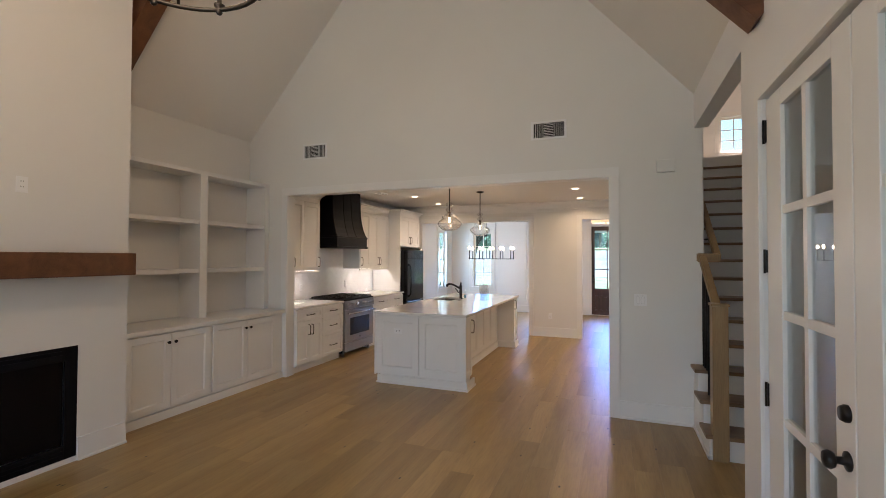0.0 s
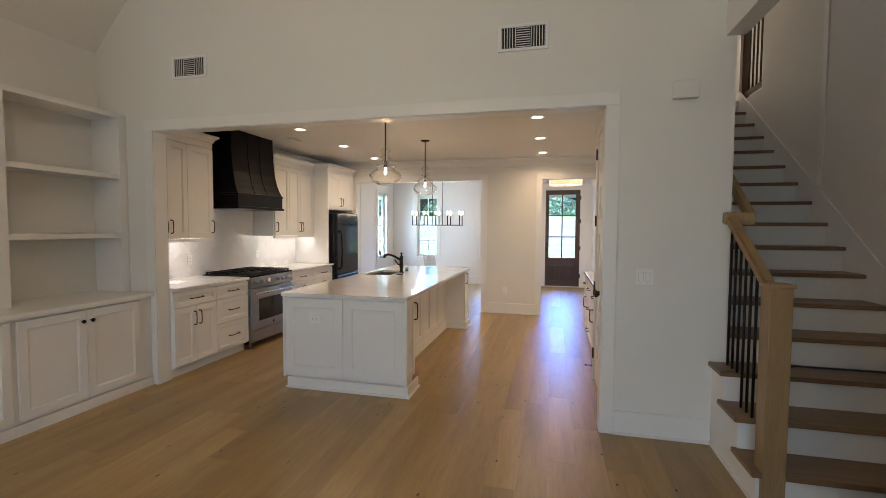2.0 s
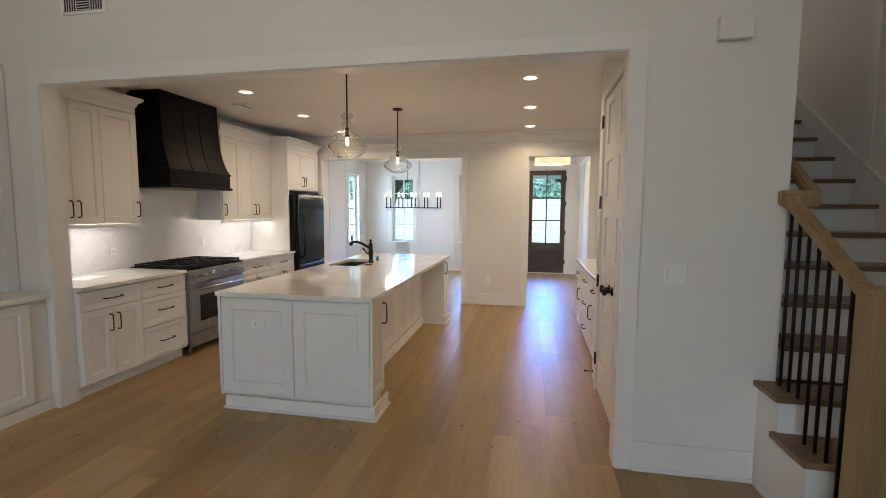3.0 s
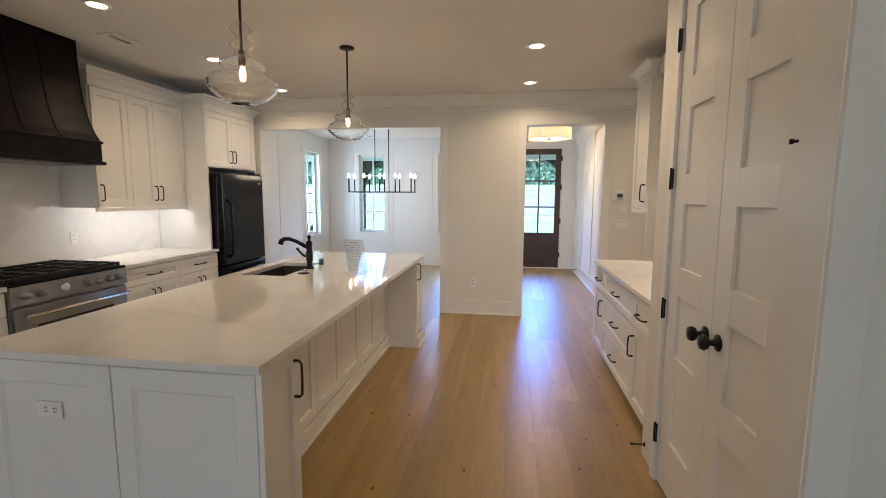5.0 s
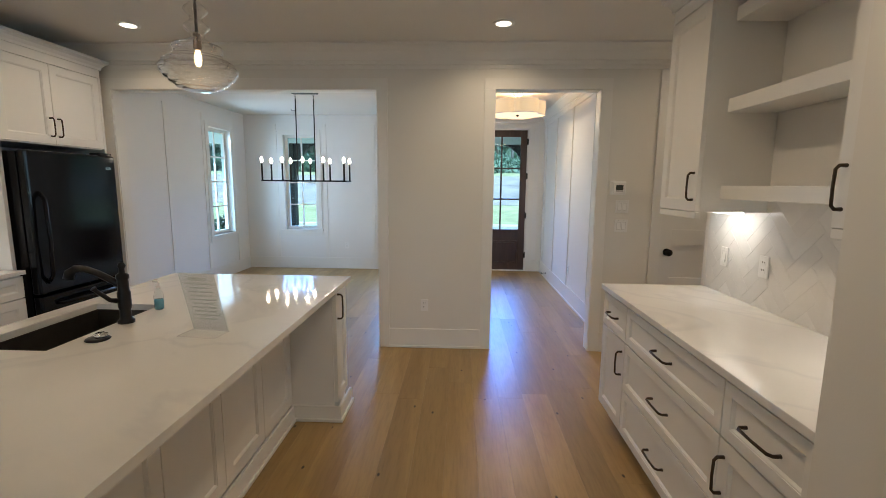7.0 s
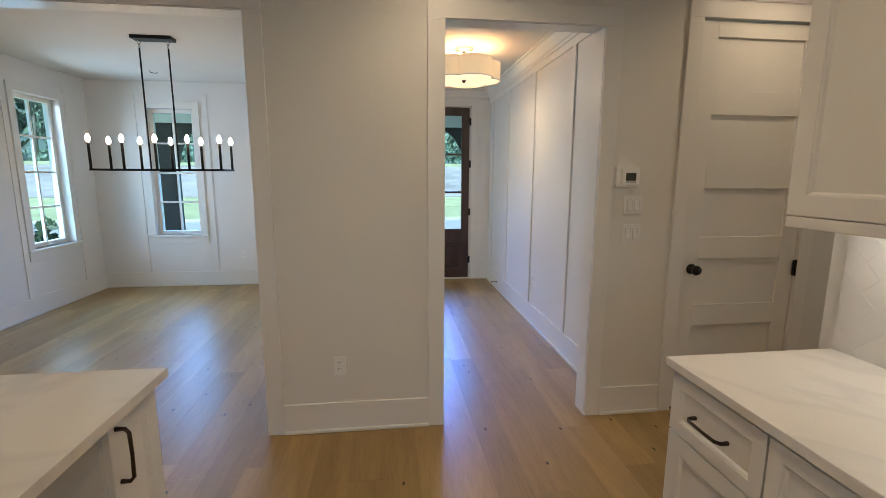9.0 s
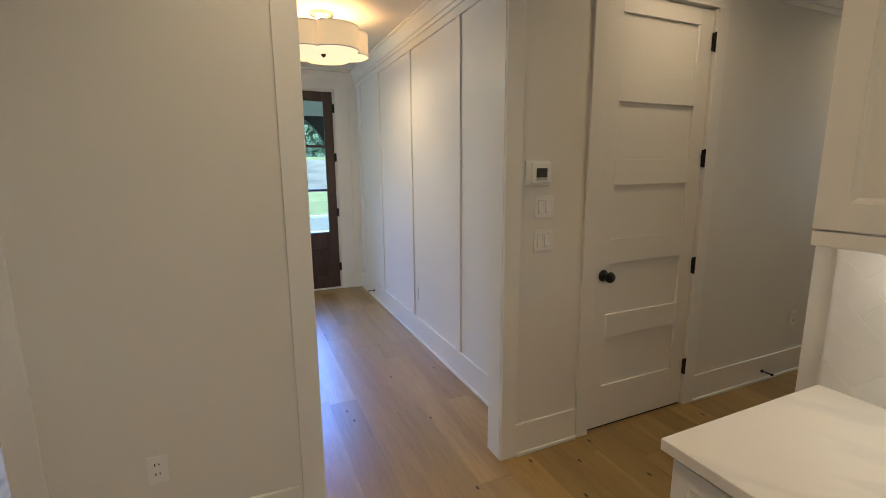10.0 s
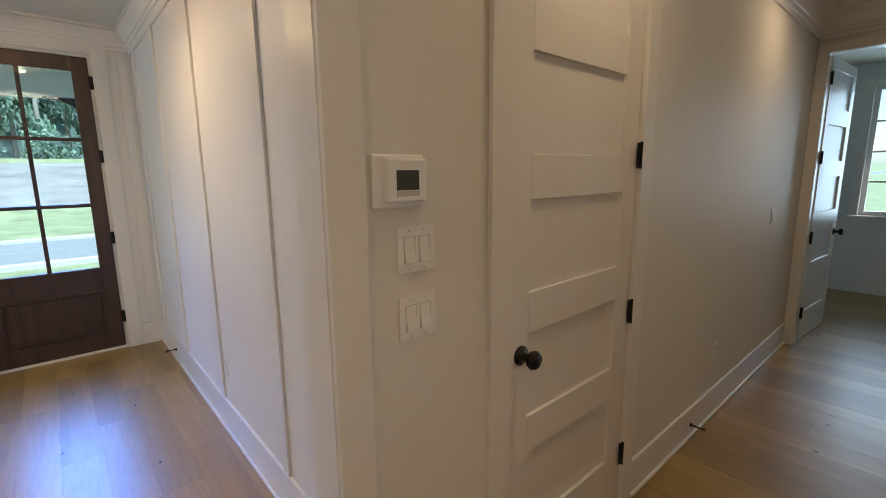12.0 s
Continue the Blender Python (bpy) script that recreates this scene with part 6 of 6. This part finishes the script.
# backdrop colour carries painted blue haze on top of the wood's green
solid("backdrop", boxes((-260, 100, 0, 14, 101, 34), (14, 100, 0, 260, 101, 15)), mat("hazy_far_wood", (0.11, 0.16, 0.15), 0.9, var=0.5, scale=0.25), "distant wooded hillside tinted with blue-green haze", "backdrop")
for x, y, s in ((-6.0, 14.6, 0.5), (-6.5, 15.3, 0.45), (-5.7, 15.6, 0.4)):
    sb = thing("shrub", pose(x, y, GZ), "dark green evergreen garden shrub", "shrub", "garden shrubs")
    bm = leaf_cloud(rng, 900, s, 0.13)
    bmesh.ops.translate(bm, verts=bm.verts, vec=(0, 0, s * 1.1 + 0.2))
    part("foliage", bm, LEAF_DARK, sb)
    part("stem", tube(bmesh.new(), [(0, 0, -0.05), (0, 0, s)], 0.03, 6), BARK, sb)

# ---- backsplash tiles ----
bs = solid("backsplash", boxes((LW, YA1, 0.915, LW + 0.012, 8.895, 1.80)), GROUT, "white glazed herringbone tile backsplash", "backsplash")
TL, TW = 0.225, 0.075
tile_mesh = mesh_of("tile", boxes((-0.006, -TL / 2 + 0.0003, -TW / 2 + 0.0003, 0.0016, TL / 2 - 0.0003, TW / 2 - 0.0003), bev=0.0011), TILE)


def herringbone(parent, x, y0, y1, z0, z1, zc, flip, edges, span=(-99, 99)):
    """Tiles at 45 degrees on a wall at x; keeps those whose middle lies inside."""
    made = 0
    r2 = math.sqrt(0.5)
    for j in range(-14, 15):
        for i in range(-60, 61):
            for upright in (0, 1):
                if upright:
                    u, w = (i - 1) * TW + TW / 2 + j * 2 * TL, i * TW + TL / 2
                else:
                    u, w = i * TW + TL / 2 + j * 2 * TL, i * TW + TW / 2
                y, z = (u - w) * r2, (u + w) * r2
                y, z = (y0 + y1) / 2 + y, zc + z
                if not (y0 < y < y1 and z0 <= z < z1 and span[0] < y < span[1]):
                    continue
                m = Matrix.Translation((x, y, z)) @ Euler((radians(135 if upright else 45) + rng.uniform(-0.003, 0.003), rng.uniform(-0.004, 0.004), rng.uniform(-0.006, 0.006) + (math.pi if flip else 0))).to_matrix().to_4x4()
                if edges[0] < y - 0.11 and y + 0.11 < edges[1]:
                    t_ = new("tile", tile_mesh)
                    t_.parent = parent
                    t_.matrix_world = m
                else:
                    cut = bmesh.new()
                    cut.from_mesh(tile_mesh)
                    cut.transform(m)
                    for e, s in ((edges[0], -1), (edges[1], 1)):
                        g = bmesh.ops.bisect_plane(cut, geom=cut.verts[:] + cut.edges[:] + cut.faces[:], plane_co=(0, e, 0), plane_no=(0, s, 0), clear_outer=True)
                        bmesh.ops.holes_fill(cut, edges=[q for q in cut.edges if q.is_boundary])
                    if len(cut.faces) < 4:
                        cut.free()
                        continue
                    t_ = new("tile", mesh_of("tile", cut, TILE))
                    t_.parent = parent
                made += 1
    return made


herringbone(bs, LW + 0.0113, YA1 - 0.1, 9.0, 0.93, 1.46, 1.2, False, (YA1, 8.893))
herringbone(bs, LW + 0.0113, YA1 - 0.1, 9.0, 1.46, 1.84, 1.2, False, (YA1, 8.893), (6.60, 7.76))
bs2 = solid("backsplash_hall_side", boxes((0.923, 6.957, 0.915, 0.935, 8.768, 1.48)), GROUT, "white glazed herringbone tile backsplash", "backsplash")
herringbone(bs2, 0.9237, 6.9, 8.90, 0.93, 1.46, 1.2, True, (6.957, 8.765))

# ---- oak floor ----
fl_ = solid("floor", boxes((LW - 0.1, -3.6, -0.06, 7.7, YF + 0.02, -0.006)), FLOORBASE, "oak plank floor", "floor")
PW = 0.184
planks = []
x = LW - 0.06
while x < 7.6:
    y = -3.6 - rng.uniform(0, 1.8)
    while y < YF:
        ln = rng.uniform(1.1, 2.1)
        planks.append((x, max(y, -3.6), min(y + ln, YF + 0.01)))
        y += ln
    x += PW
near = [p for p in planks if -2.3 < p[0] < 0.5 and p[2] > 2.2 and p[1] < 11.0][:296]
rest = [p for p in planks if p not in near and (p[0] < 1.2 or p[2] > 8.6)]


def plank_bm(bm, x, y0, y1, g=0.0002, b=0.0006):
    lo = [bm.verts.new(q) for q in ((x + g, y0 + g, -0.006), (x + PW - g, y0 + g, -0.006), (x + PW - g, y1 - g, -0.006), (x + g, y1 - g, -0.006))]
    mi = [bm.verts.new((v.co.x, v.co.y, -b)) for v in lo]
    hi = [bm.verts.new(q) for q in ((x + g + b, y0 + g + b, 0), (x + PW - g - b, y0 + g + b, 0), (x + PW - g - b, y1 - g - b, 0), (x + g + b, y1 - g - b, 0))]
    bm.faces.new(hi)
    for p, q in ((lo, mi), (mi, hi)):
        for k in range(4):
            bm.faces.new((p[k], p[(k + 1) % 4], q[(k + 1) % 4], q[k]))
    return bm


for x, y0, y1 in near:
    p = new("plank", mesh_of("plank", plank_bm(bmesh.new(), x, y0, y1), OAK))
    p.parent = fl_
bm = bmesh.new()
for x, y0, y1 in rest:
    plank_bm(bm, x, y0, y1)
r = new("planks", mesh_of("planks", bm, OAK))
r.parent = fl_
tagged(r, kind="stuff")
